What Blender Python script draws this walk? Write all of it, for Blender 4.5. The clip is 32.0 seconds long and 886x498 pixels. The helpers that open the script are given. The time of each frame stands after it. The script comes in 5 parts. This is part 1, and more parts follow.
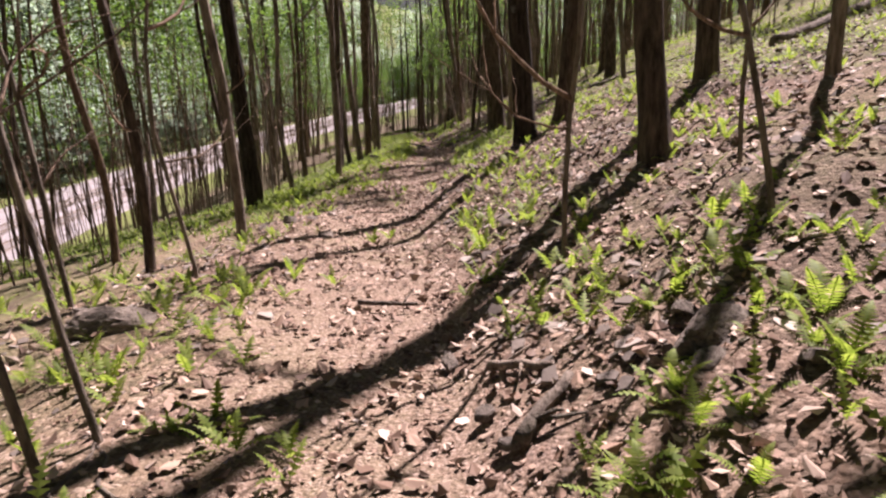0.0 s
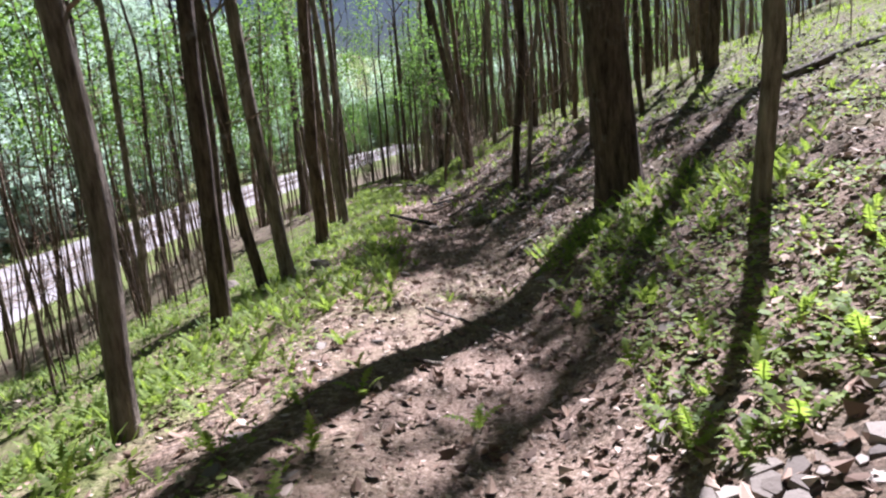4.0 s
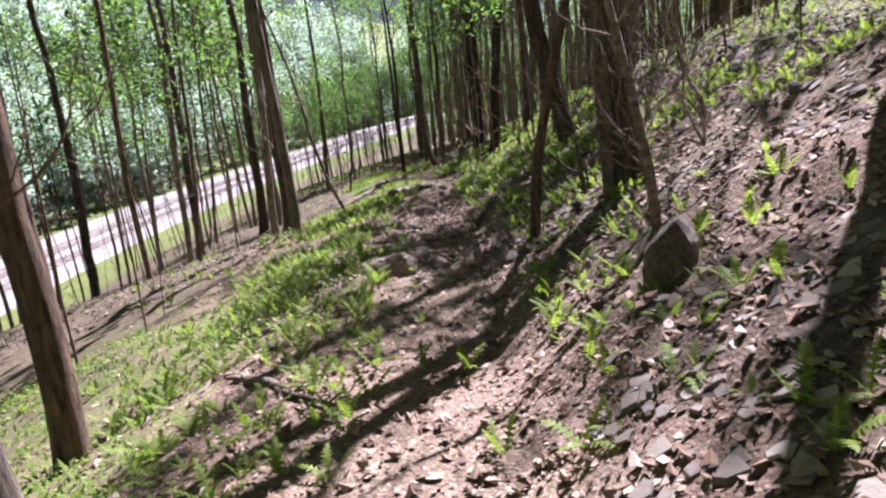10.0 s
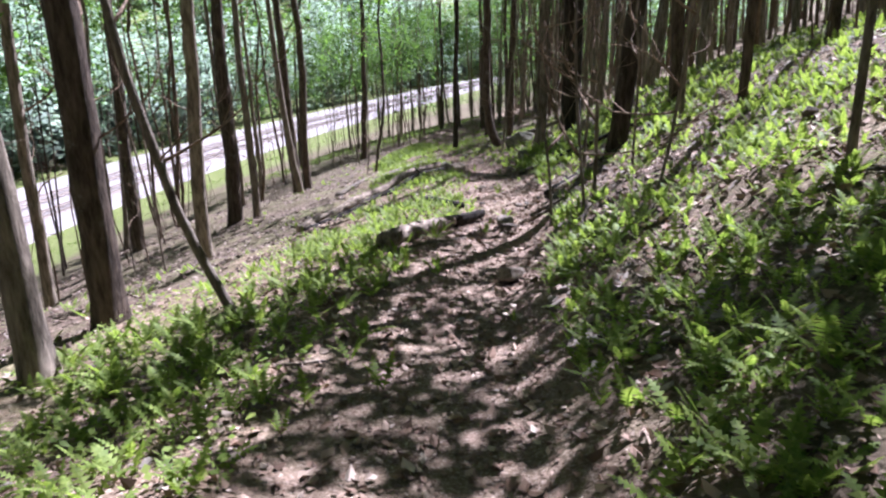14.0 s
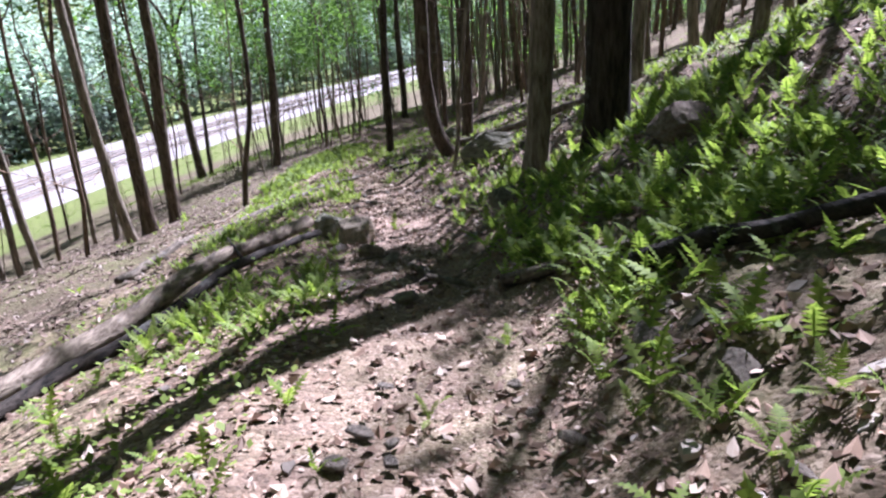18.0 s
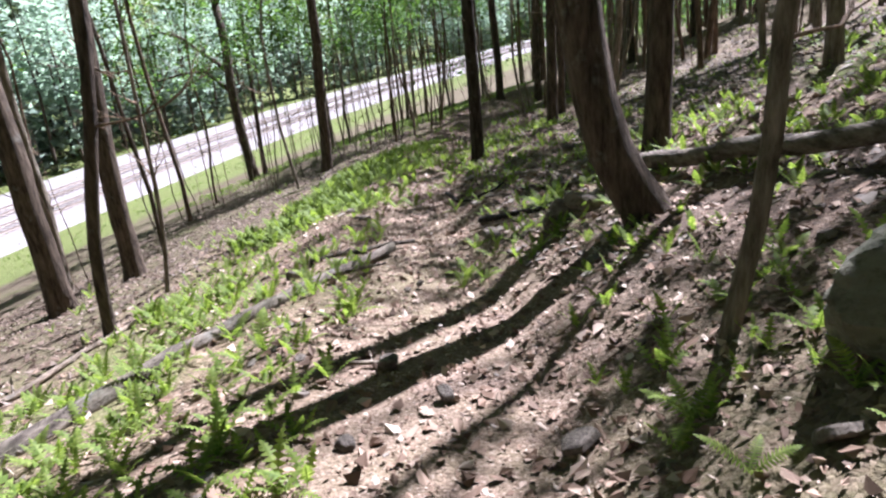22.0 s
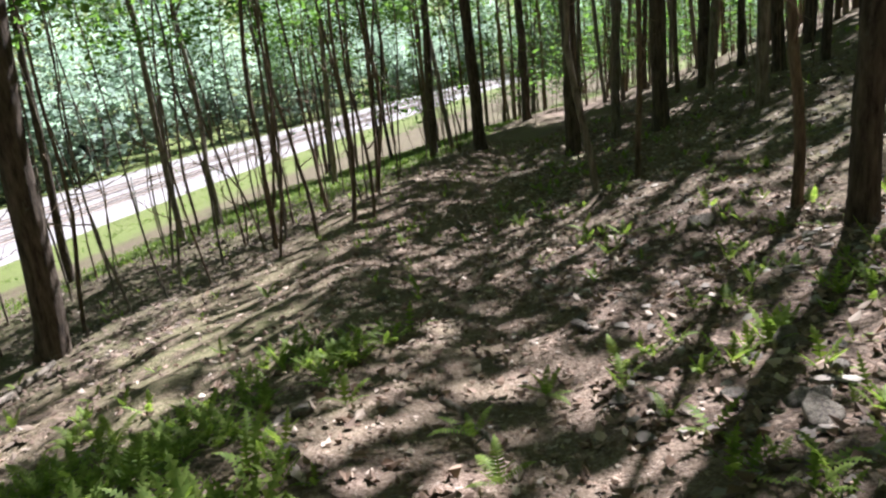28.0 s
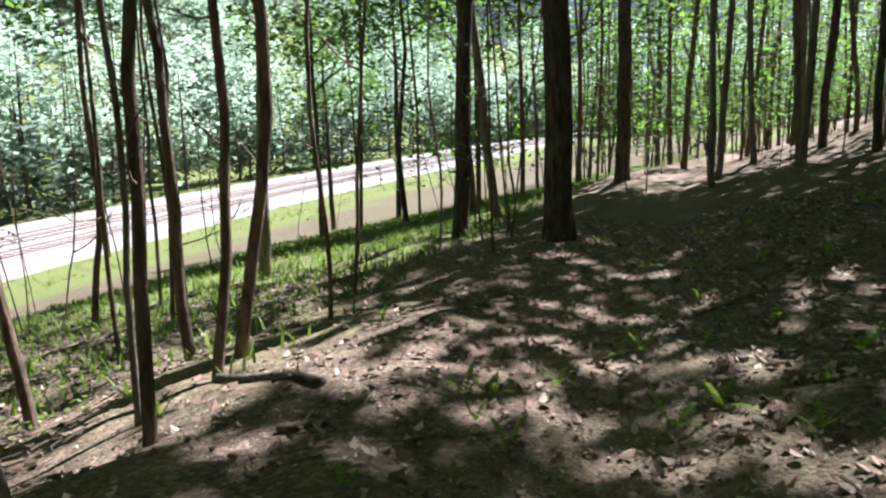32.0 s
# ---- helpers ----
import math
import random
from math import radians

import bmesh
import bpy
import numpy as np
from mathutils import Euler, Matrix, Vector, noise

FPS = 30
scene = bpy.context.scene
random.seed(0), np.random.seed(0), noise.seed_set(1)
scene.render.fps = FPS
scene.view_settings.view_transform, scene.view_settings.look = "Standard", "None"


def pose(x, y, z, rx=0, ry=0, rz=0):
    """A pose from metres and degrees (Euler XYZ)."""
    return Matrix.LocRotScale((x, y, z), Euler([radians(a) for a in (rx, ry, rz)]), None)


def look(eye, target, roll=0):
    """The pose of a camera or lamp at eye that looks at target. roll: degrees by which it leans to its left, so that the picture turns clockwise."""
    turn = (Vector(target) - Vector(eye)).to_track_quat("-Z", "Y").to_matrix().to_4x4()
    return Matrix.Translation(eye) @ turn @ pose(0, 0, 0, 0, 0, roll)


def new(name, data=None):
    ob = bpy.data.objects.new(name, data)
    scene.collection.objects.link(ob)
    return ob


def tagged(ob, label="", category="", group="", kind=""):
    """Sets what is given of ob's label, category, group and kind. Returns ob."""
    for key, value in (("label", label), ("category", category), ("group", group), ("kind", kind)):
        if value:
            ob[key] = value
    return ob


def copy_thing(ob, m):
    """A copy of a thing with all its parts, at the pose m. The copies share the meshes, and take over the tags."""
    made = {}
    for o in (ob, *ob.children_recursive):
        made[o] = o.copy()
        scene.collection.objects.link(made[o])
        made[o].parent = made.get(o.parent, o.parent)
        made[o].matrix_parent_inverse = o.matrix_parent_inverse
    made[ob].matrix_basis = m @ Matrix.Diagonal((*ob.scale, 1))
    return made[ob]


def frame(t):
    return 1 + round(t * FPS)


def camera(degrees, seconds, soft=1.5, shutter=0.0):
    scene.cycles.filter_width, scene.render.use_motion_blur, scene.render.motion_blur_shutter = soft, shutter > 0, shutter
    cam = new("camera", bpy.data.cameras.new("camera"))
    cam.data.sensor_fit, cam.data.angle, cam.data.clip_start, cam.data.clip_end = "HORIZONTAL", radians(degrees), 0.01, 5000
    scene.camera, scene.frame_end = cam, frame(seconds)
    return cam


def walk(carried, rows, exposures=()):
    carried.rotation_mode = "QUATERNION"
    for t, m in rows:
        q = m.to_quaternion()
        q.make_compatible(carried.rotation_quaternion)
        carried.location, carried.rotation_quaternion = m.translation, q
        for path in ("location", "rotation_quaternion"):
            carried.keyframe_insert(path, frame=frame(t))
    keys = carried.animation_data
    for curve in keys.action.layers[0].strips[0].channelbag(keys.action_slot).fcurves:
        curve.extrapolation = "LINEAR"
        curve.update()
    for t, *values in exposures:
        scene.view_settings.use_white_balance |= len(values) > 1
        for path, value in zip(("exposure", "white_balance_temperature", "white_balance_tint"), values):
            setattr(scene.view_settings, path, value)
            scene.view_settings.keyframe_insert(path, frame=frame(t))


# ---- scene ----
cam = camera(65.0, 32.0, soft=2.3)
PATH = [
    (0, (0.0, 0.001, 0.002), (0.037, 1.93, -0.523), -1.2),
    (0.5, (-0.067, 1.374, 0.01), (-0.058, 3.292, -0.557), -0.6),
    (1, (-0.184, 2.671, -0.072), (-0.204, 4.587, -0.645), -1.5),
    (1.5, (-0.192, 4.032, -0.188), (-0.214, 5.971, -0.676), -2.3),
    (2, (-0.277, 5.361, -0.3), (-0.263, 7.31, -0.749), -1.9),
    (2.5, (-0.436, 6.617, -0.407), (-0.415, 8.573, -0.823), -1.6),
    (3, (-0.56, 7.996, -0.535), (-0.511, 9.953, -0.945), -3.0),
    (3.5, (-0.479, 9.378, -0.657), (-0.399, 11.338, -1.044), -4.8),
    (5.5, (0.151, 14.745, -0.928), (0.227, 16.675, -1.444), -4.4),
    (6, (0.136, 16.149, -1.015), (0.204, 18.083, -1.521), -4.6),
    (6.5, (0.185, 17.531, -1.099), (0.236, 19.465, -1.605), -4.5),
    (7, (0.204, 18.712, -1.17), (0.252, 20.654, -1.648), -3.5),
    (7.5, (0.263, 19.826, -1.221), (0.27, 21.771, -1.689), -1.1),
    (8, (0.187, 21.093, -1.342), (0.123, 23.058, -1.714), 1.7),
    (8.5, (0.08, 22.426, -1.556), (-0.034, 24.283, -2.292), 4.8),
    (9, (0.012, 23.633, -1.668), (-0.099, 25.49, -2.401), 1.4),
    (9.5, (-0.062, 24.725, -1.663), (-0.129, 26.636, -2.252), -3.3),
    (10, (-0.005, 25.871, -1.709), (-0.011, 27.812, -2.193), -6.6),
    (10.5, (-0.015, 27.045, -1.816), (0.012, 28.986, -2.3), -4.4),
    (11, (-0.07, 28.204, -1.909), (-0.048, 30.148, -2.376), -3.5),
    (11.5, (-0.022, 29.304, -2.03), (0.006, 31.218, -2.61), -4.4),
    (12, (0.072, 30.389, -2.086), (0.093, 32.301, -2.672), -4.9),
    (12.5, (0.185, 31.474, -2.158), (0.194, 33.415, -2.637), -4.0),
    (13, (0.209, 32.619, -2.216), (0.153, 34.543, -2.76), -2.2),
    (13.5, (0.121, 33.759, -2.282), (-0.016, 35.671, -2.852), -1.0),
    (15.5, (-0.198, 37.924, -2.699), (-0.26, 39.836, -3.282), -6.6),
    (16, (-0.218, 39.115, -2.825), (-0.133, 41.017, -3.44), -9.3),
    (16.5, (-0.084, 40.299, -2.958), (0.077, 42.199, -3.561), -8.1),
    (17, (0.106, 41.634, -3.037), (0.206, 43.55, -3.602), -3.4),
    (17.5, (0.229, 42.822, -3.112), (0.233, 44.699, -3.801), -2.8),
    (18, (0.185, 43.962, -3.284), (0.128, 45.866, -3.895), -3.6),
    (18.5, (0.18, 45.197, -3.42), (0.079, 47.079, -4.09), -6.3),
    (19, (0.198, 46.268, -3.491), (0.073, 48.126, -4.222), -7.8),
    (19.5, (0.247, 47.253, -3.602), (0.101, 49.099, -4.359), -6.8),
    (20, (0.105, 48.236, -3.752), (-0.13, 50.071, -4.512), -3.0),
    (20.5, (-0.165, 49.156, -3.876), (-0.546, 50.985, -4.589), 0.5),
    (21, (-0.393, 50.236, -4.037), (-0.871, 52.057, -4.713), -2.5),
    (21.5, (-0.438, 51.331, -4.181), (-0.788, 53.203, -4.793), -6.6),
    (22, (-0.491, 52.423, -4.292), (-0.818, 54.291, -4.929), -6.1),
    (22.5, (-0.53, 53.566, -4.436), (-0.877, 55.447, -5.021), -3.0),
    (23, (-0.779, 54.812, -4.598), (-1.173, 56.683, -5.183), 0.3),
    (23.5, (-1.077, 56.134, -4.778), (-1.496, 58.019, -5.298), 1.0),
    (24, (-1.384, 57.47, -4.906), (-1.791, 59.368, -5.39), -0.5),
    (24.5, (-1.694, 58.738, -5.025), (-2.05, 60.656, -5.468), -1.9),
    (25, (-1.977, 59.931, -5.166), (-2.264, 61.844, -5.672), -1.5),
    (25.5, (-2.156, 61.053, -5.289), (-2.399, 62.997, -5.695), -4.1),
    (27.5, (-2.407, 64.671, -5.59), (-2.602, 66.59, -6.121), -5.8),
    (28, (-2.492, 66.036, -5.736), (-2.645, 67.958, -6.269), -5.7),
    (28.5, (-2.548, 67.411, -5.905), (-2.686, 69.353, -6.362), -6.7),
    (29, (-2.588, 68.787, -6.031), (-2.718, 70.716, -6.542), -6.7),
    (29.5, (-2.613, 70.075, -6.169), (-2.719, 72.003, -6.69), -4.7),
    (30, (-2.683, 71.285, -6.349), (-2.764, 73.244, -6.74), -2.0),
    (30.5, (-2.913, 72.561, -6.458), (-3.083, 74.508, -6.881), -0.0),
    (31, (-3.02, 73.763, -6.53), (-3.388, 75.675, -6.99), -2.1),
    (31.5, (-3.035, 75.054, -6.634), (-3.523, 76.95, -7.044), -2.2),
    (32, (-2.922, 76.318, -6.749), (-3.195, 78.262, -7.131), -1.1),
]
EXPOSURES = [(0, 1.7, 6500, 33), (3, 1.9, 5600, 22), (6, 2.2, 5450, 27), (9, 2.1, 5600, 28), (13, 2.2, 5350, 26), (17, 2.2, 5200, 26), (21, 2.15, 5350, 23), (25, 2.1, 5550, 12), (28, 2.15, 5600, 13), (32, 2.25, 5600, 14)]
walk(cam, [(t, look(eye, target, roll)) for t, eye, target, roll in PATH], EXPOSURES)

# ---- light and air ----
SUN_AZ, SUN_EL = 32.0, 52.0
sky = bpy.data.worlds.new("sky")
scene.world = sky
sky.use_nodes = True
sky_nodes, sky_links = sky.node_tree.nodes, sky.node_tree.links
air = sky_nodes.new("ShaderNodeTexSky")
air.sky_type = "NISHITA"
air.sun_disc = False
air.sun_elevation, air.sun_rotation = radians(SUN_EL), radians(SUN_AZ)
air.dust_density = 1.6
sky_nodes["Background"].inputs["Strength"].default_value = 0.008
sky_links.new(air.outputs["Color"], sky_nodes["Background"].inputs["Color"])
sun_data = bpy.data.lights.new("sun", "SUN")
sun_data.energy, sun_data.angle, sun_data.color = 5.0, radians(0.55), (1.0, 0.95, 0.88)
sun = new("sun", sun_data)
_h = math.cos(radians(SUN_EL))
sun.matrix_world = look((60 * _h * math.sin(radians(SUN_AZ)), 40 + 60 * _h * math.cos(radians(SUN_AZ)), 60 * math.sin(radians(SUN_EL))), (0, 40, 0))

# ---- materials ----


class Nodes:
    """A material under construction."""

    def __init__(self, name):
        self.m = bpy.data.materials.new(name)
        self.m.use_nodes = True
        self.t = self.m.node_tree
        self.b = self.t.nodes["Principled BSDF"]
        self.coord = self.t.nodes.new("ShaderNodeTexCoord")

    def add(self, kind, **inputs):
        n = self.t.nodes.new(kind)
        for key, v in inputs.items():
            self.put(n, key.replace("_", " "), v)
        return n

    def put(self, n, key, v):
        if isinstance(v, bpy.types.NodeSocket):
            self.t.links.new(v, n.inputs[key])
        else:
            n.inputs[key].default_value = v

    def noise(self, scale, detail=4.0, rough=.6, stretch=None, world=False):
        src = self.coord.outputs["Object"]
        if world:
            src = self.add("ShaderNodeNewGeometry").outputs["Position"]
        if stretch:
            mp = self.add("ShaderNodeMapping", Scale=stretch, Vector=src)
            src = mp.outputs[0]
        return self.add("ShaderNodeTexNoise", Vector=src, Scale=scale, Detail=detail, Roughness=rough).outputs["Fac"]

    def cells(self, scale, world=True):
        """Small flakes: a chance value for each, and the distance from its middle."""
        src = self.add("ShaderNodeNewGeometry").outputs["Position"] if world else self.coord.outputs["Object"]
        warp = self.add("ShaderNodeTexNoise", Vector=src, Scale=scale * .6, Detail=2.0)
        v = self.t.nodes.new("ShaderNodeVectorMath")
        v.operation = "MULTIPLY_ADD"
        self.t.links.new(warp.outputs["Color"], v.inputs[0])
        v.inputs[1].default_value = (.9 / scale,) * 3
        self.t.links.new(src, v.inputs[2])
        c = self.add("ShaderNodeTexVoronoi", Vector=v.outputs[0], Scale=scale)
        split = self.add("ShaderNodeSeparateColor", Color=c.outputs["Color"])
        return split.outputs[0], c.outputs["Distance"]

    def ramp(self, fac, *stops):
        r = self.add("ShaderNodeValToRGB", Fac=fac)
        e = r.color_ramp.elements
        while len(e) < len(stops):
            e.new(.5)
        for k, (at, c) in zip(e, stops):
            k.position, k.color = at, (*c, 1)
        return r.outputs["Color"]

    def mix(self, fac, a, b, mode="MIX"):
        n = self.t.nodes.new("ShaderNodeMix")
        n.data_type, n.blend_type = "RGBA", mode
        for i, v in ((0, fac), (6, a), (7, b)):
            if isinstance(v, bpy.types.NodeSocket):
                self.t.links.new(v, n.inputs[i])
            else:
                n.inputs[i].default_value = (*v, 1) if isinstance(v, tuple) else v
        return n.outputs[2]

    def maths(self, op, a, b=0.0):
        n = self.t.nodes.new("ShaderNodeMath")
        n.operation, n.use_clamp = op, True
        for i, v in ((0, a), (1, b)):
            if isinstance(v, bpy.types.NodeSocket):
                self.t.links.new(v, n.inputs[i])
            else:
                n.inputs[i].default_value = v
        return n.outputs[0]

    def attr(self, name):
        n = self.t.nodes.new("ShaderNodeAttribute")
        n.attribute_name = name
        return n.outputs["Fac"]

    def done(self, color, rough=.85, bump=None, strength=.4, distance=.02, spec=.25):
        self.put(self.b, "Base Color", color if isinstance(color, bpy.types.NodeSocket) else (*color, 1))
        self.put(self.b, "Roughness", rough)
        self.put(self.b, "Specular IOR Level", spec)
        if bump is not None:
            k = self.add("ShaderNodeBump", Strength=strength, Distance=distance, Height=bump)
            self.put(self.b, "Normal", k.outputs[0])
        return self.m


def island(n):
    return n.add("ShaderNodeNewGeometry").outputs["Random Per Island"]


def chance(n):
    return n.add("ShaderNodeObjectInfo").outputs["Random"]


def bark_material(name, dark, light, moss=.0, grain=(1, 1, .2)):
    n = Nodes(name)
    ridges = n.noise(19, 6, .7, grain)
    broad = n.noise(1.7, 3, .6)
    c = n.ramp(ridges, (.36, tuple(v * .7 for v in dark)), (.5, tuple(a * .5 + b * .5 for a, b in zip(dark, light))), (.66, tuple(v * 1.15 for v in light)))
    c = n.mix(n.maths("MULTIPLY", broad, .5), c, tuple(v * .7 for v in dark))
    tint = n.ramp(chance(n), (0, (.86, .84, .82)), (1, (1.12, 1.08, 1.02)))
    c = n.mix(1.0, c, tint, "MULTIPLY")
    pale = n.ramp(n.noise(3.3, 4, .7), (.60, (0, 0, 0)), (.70, (1, 1, 1)))
    c = n.mix(n.maths("MULTIPLY", pale, .35), c, (.27, .27, .24))
    if moss:
        c = n.mix(n.maths("MULTIPLY", n.ramp(n.noise(2.2), (.5, (0, 0, 0)), (.62, (1, 1, 1))), moss), c, (.07, .10, .03))
    return n.done(c, .9, ridges, 1.0, .05, .15)


BARK_BLACK = bark_material("bark_black", (.018, .014, .011), (.07, .056, .046))
BARK = bark_material("bark_dark", (.038, .029, .023), (.14, .108, .086))
BARK_GREY = bark_material("bark_grey", (.10, .084, .068), (.29, .245, .20))
BARK_BROWN = bark_material("bark_brown", (.07, .049, .036), (.23, .165, .12))
TWIG = bark_material("twig_bark", (.13, .092, .066), (.34, .25, .185))
DEADWOOD = bark_material("dead_wood", (.075, .062, .052), (.26, .22, .185), .12, (1, .2, 1))
PALEWOOD = bark_material("weathered_wood", (.13, .10, .08), (.44, .37, .30), 0, (1, .2, 1))
CHARRED = bark_material("rotten_wood", (.012, .011, .010), (.06, .05, .043), 0, (1, .2, 1))


def leaf_material(name, low, high, glow, world_scale=.25, through_tint=(1.25, 1.3, .75), patchy=.5):
    n = Nodes(name)
    c = n.ramp(island(n), (0, low), (1, high))
    patch = n.noise(world_scale, 2, .5, world=True)
    c = n.mix(n.maths("MULTIPLY", patch, patchy), c, tuple(v * .6 for v in low))
    m = n.done(c, .6, spec=.2)
    t = n.add("ShaderNodeBsdfTranslucent", Color=n.mix(1.0, c, through_tint, "MULTIPLY"))
    s = n.add("ShaderNodeMixShader", Fac=glow)
    n.t.links.new(n.b.outputs[0], s.inputs[1])
    n.t.links.new(t.outputs[0], s.inputs[2])
    n.t.links.new(s.outputs[0], n.t.nodes["Material Output"].inputs["Surface"])
    return m


LEAF = leaf_material("tree_leaf", (.075, .145, .036), (.14, .225, .06), .65)
# Far leaves carry the haze of distance in a paler, bluer colour.
LEAF_HAZED = leaf_material("hazed_leaf", (.29, .38, .30), (.39, .48, .395), .62, .08, (1.12, 1.16, 1.0), .4)
FERN = leaf_material("fern_leaf", (.13, .195, .034), (.31, .375, .098), .55, 1.1)
GRASS = leaf_material("grass_blade", (.10, .17, .03), (.22, .28, .07), .4, .5)


def litter_material(name="dry_leaf", k=1.0):
    n = Nodes(name)
    c = n.ramp(island(n), (0, (.075, .046, .030)), (.4, (.18, .112, .075)), (.75, (.31, .215, .155)), (1, (.47, .38, .31)))
    c = n.mix(1.0, c, (k, k, k), "MULTIPLY")
    return n.done(c, .75, n.noise(40), .3, .004, .3)


def stone_material(name="stone", a=(.10, .083, .070), b=(.30, .255, .215)):
    n = Nodes(name)
    big, fine = n.noise(3.5, 5, .65), n.noise(38, 3, .7)
    c = n.ramp(big, (.3, a), (.7, b))
    c = n.mix(n.maths("MULTIPLY", fine, .45), c, tuple(v * .7 for v in a))
    tint = n.ramp(chance(n), (0, (.75, .74, .73)), (.6, (1, .97, .93)), (1, (1.2, 1.17, 1.12)))
    c = n.mix(1.0, c, tint, "MULTIPLY")
    lich = n.ramp(n.noise(6, 4, .7), (.6, (0, 0, 0)), (.68, (1, 1, 1)))
    c = n.mix(n.maths("MULTIPLY", lich, .3), c, (.22, .235, .18))
    pits = n.noise(13, 6, .75)
    c = n.mix(n.ramp(pits, (.40, (.6, .6, .6)), (.5, (0, 0, 0))), c, tuple(v * .55 for v in a))
    return n.done(c, .88, n.mix(.5, n.mix(.5, big, fine), pits), 1.0, .03, .2)


def ground_material():
    n = Nodes("forest_floor")
    broad, mid, fine = n.noise(.7, 4, .6, world=True), n.noise(7, 5, .7, world=True), n.noise(60, 4, .75, world=True)
    litter = n.ramp(mid, (.30, (.055, .036, .026)), (.5, (.155, .105, .078)), (.72, (.28, .20, .155)))
    litter = n.mix(n.ramp(fine, (.45, (0, 0, 0)), (.7, (.75, .75, .75))), litter, (.36, .285, .23))
    dirt = n.ramp(fine, (.3, (.13, .085, .062)), (.7, (.37, .26, .20)))
    dirt = n.mix(n.ramp(mid, (.38, (0, 0, 0)), (.62, (.85, .85, .85))), dirt, (.15, .105, .08))
    pick, edge = n.cells(38)
    pick_small = n.cells(95)[0]
    flakes = n.ramp(pick, (.0, (.030, .020, .014)), (.35, (.11, .068, .046)), (.7, (.25, .165, .118)), (1, (.44, .33, .255)))
    litter = n.mix(.62, litter, flakes)
    # Dark soil tone; shade of the bank and slope is painted in with it.
    litter = n.mix(n.maths("MULTIPLY", n.attr("soil_shade"), .8), litter, n.ramp(fine, (.3, (.028, .021, .016)), (.7, (.10, .078, .06))))
    crumbs = n.ramp(pick_small, (.0, (.09, .058, .042)), (.4, (.20, .137, .102)), (.8, (.34, .245, .19)), (1, (.50, .40, .33)))
    dirt = n.mix(.6, dirt, crumbs)
    worn = n.maths("MULTIPLY", n.attr("trail"), n.ramp(mid, (.28, (.5, .5, .5)), (.55, (1, 1, 1))))
    c = n.mix(worn, litter, dirt)
    green = n.ramp(n.noise(14, 4, .7, world=True), (.25, (.06, .085, .022)), (.75, (.20, .245, .062)))
    cover = n.maths("MULTIPLY", n.attr("green"), n.ramp(n.noise(2.4, 5, .7, world=True), (.36, (0, 0, 0)), (.56, (1, 1, 1))))
    cover = n.maths("MAXIMUM", cover, n.maths("MULTIPLY", n.maths("SUBTRACT", n.attr("green"), .6), 2.4))
    c = n.mix(cover, c, green)
    c = n.mix(n.maths("MULTIPLY", broad, .35), c, (.09, .065, .05))
    relief = n.mix(.5, n.mix(.6, mid, fine), n.mix(.5, n.ramp(edge, (0, (1, 1, 1)), (.6, (0, 0, 0))), pick))
    return n.done(c, .95, relief, .9, .035, .12)


# Dry leaf at half tone: the slopes' tree shade is in its colour.
SHADED_LITTER = litter_material("shaded_leaf", .5)
LITTER, STONE, FLOOR = litter_material(), stone_material(), ground_material()
MOSSY = stone_material("mossy_stone", (.10, .10, .075), (.29, .27, .21))
TANSTONE = stone_material("tan_stone", (.20, .16, .125), (.46, .39, .32))
BROWNSTONE = stone_material("brown_stone", (.13, .098, .075), (.36, .29, .235))


def plain(name, a, b, scale, rough, metal=0.0, bump=.4):
    n = Nodes(name)
    f = n.noise(scale, 5, .7)
    m = n.done(n.ramp(f, (.3, a), (.7, b)), rough, f, bump, .02, .3)
    n.put(n.b, "Metallic", metal)
    return m


BALLAST = plain("ballast", (.13, .115, .115), (.31, .28, .28), 3, .95, bump=.9)
RAIL = plain("rail_steel", (.13, .10, .085), (.28, .23, .20), 6, .6, .3)
SLEEPER = plain("sleeper_wood", (.12, .10, .088), (.26, .225, .20), 5, .9)
POST = plain("post_paint", (.16, .15, .14), (.3, .29, .27), 8, .7)

# ---- building helpers ----


def mesh_of(name, verts, faces, smooth=False):
    me = bpy.data.meshes.new(name)
    me.from_pydata([tuple(v) for v in verts], [], [tuple(f) for f in faces])
    if smooth:
        me.polygons.foreach_set("use_smooth", [True] * len(me.polygons))
    me.update()
    return me


def part(name, me, material, parent=None, label="", m=None):
    """One mesh object, under a thing if one is given."""
    ob = new(name, me)
    if material is not None and not me.materials:
        me.materials.append(material)
    if parent is not None:
        ob.parent = parent
    if m is not None:
        ob.matrix_basis = m
    if label:
        ob["label"] = label
    return ob


def thing(name, label, category, group="", m=None, kind=""):
    ob = new(name)
    ob.empty_display_size = .2
    if m is not None:
        ob.matrix_basis = m
    return tagged(ob, label, category, group, kind)


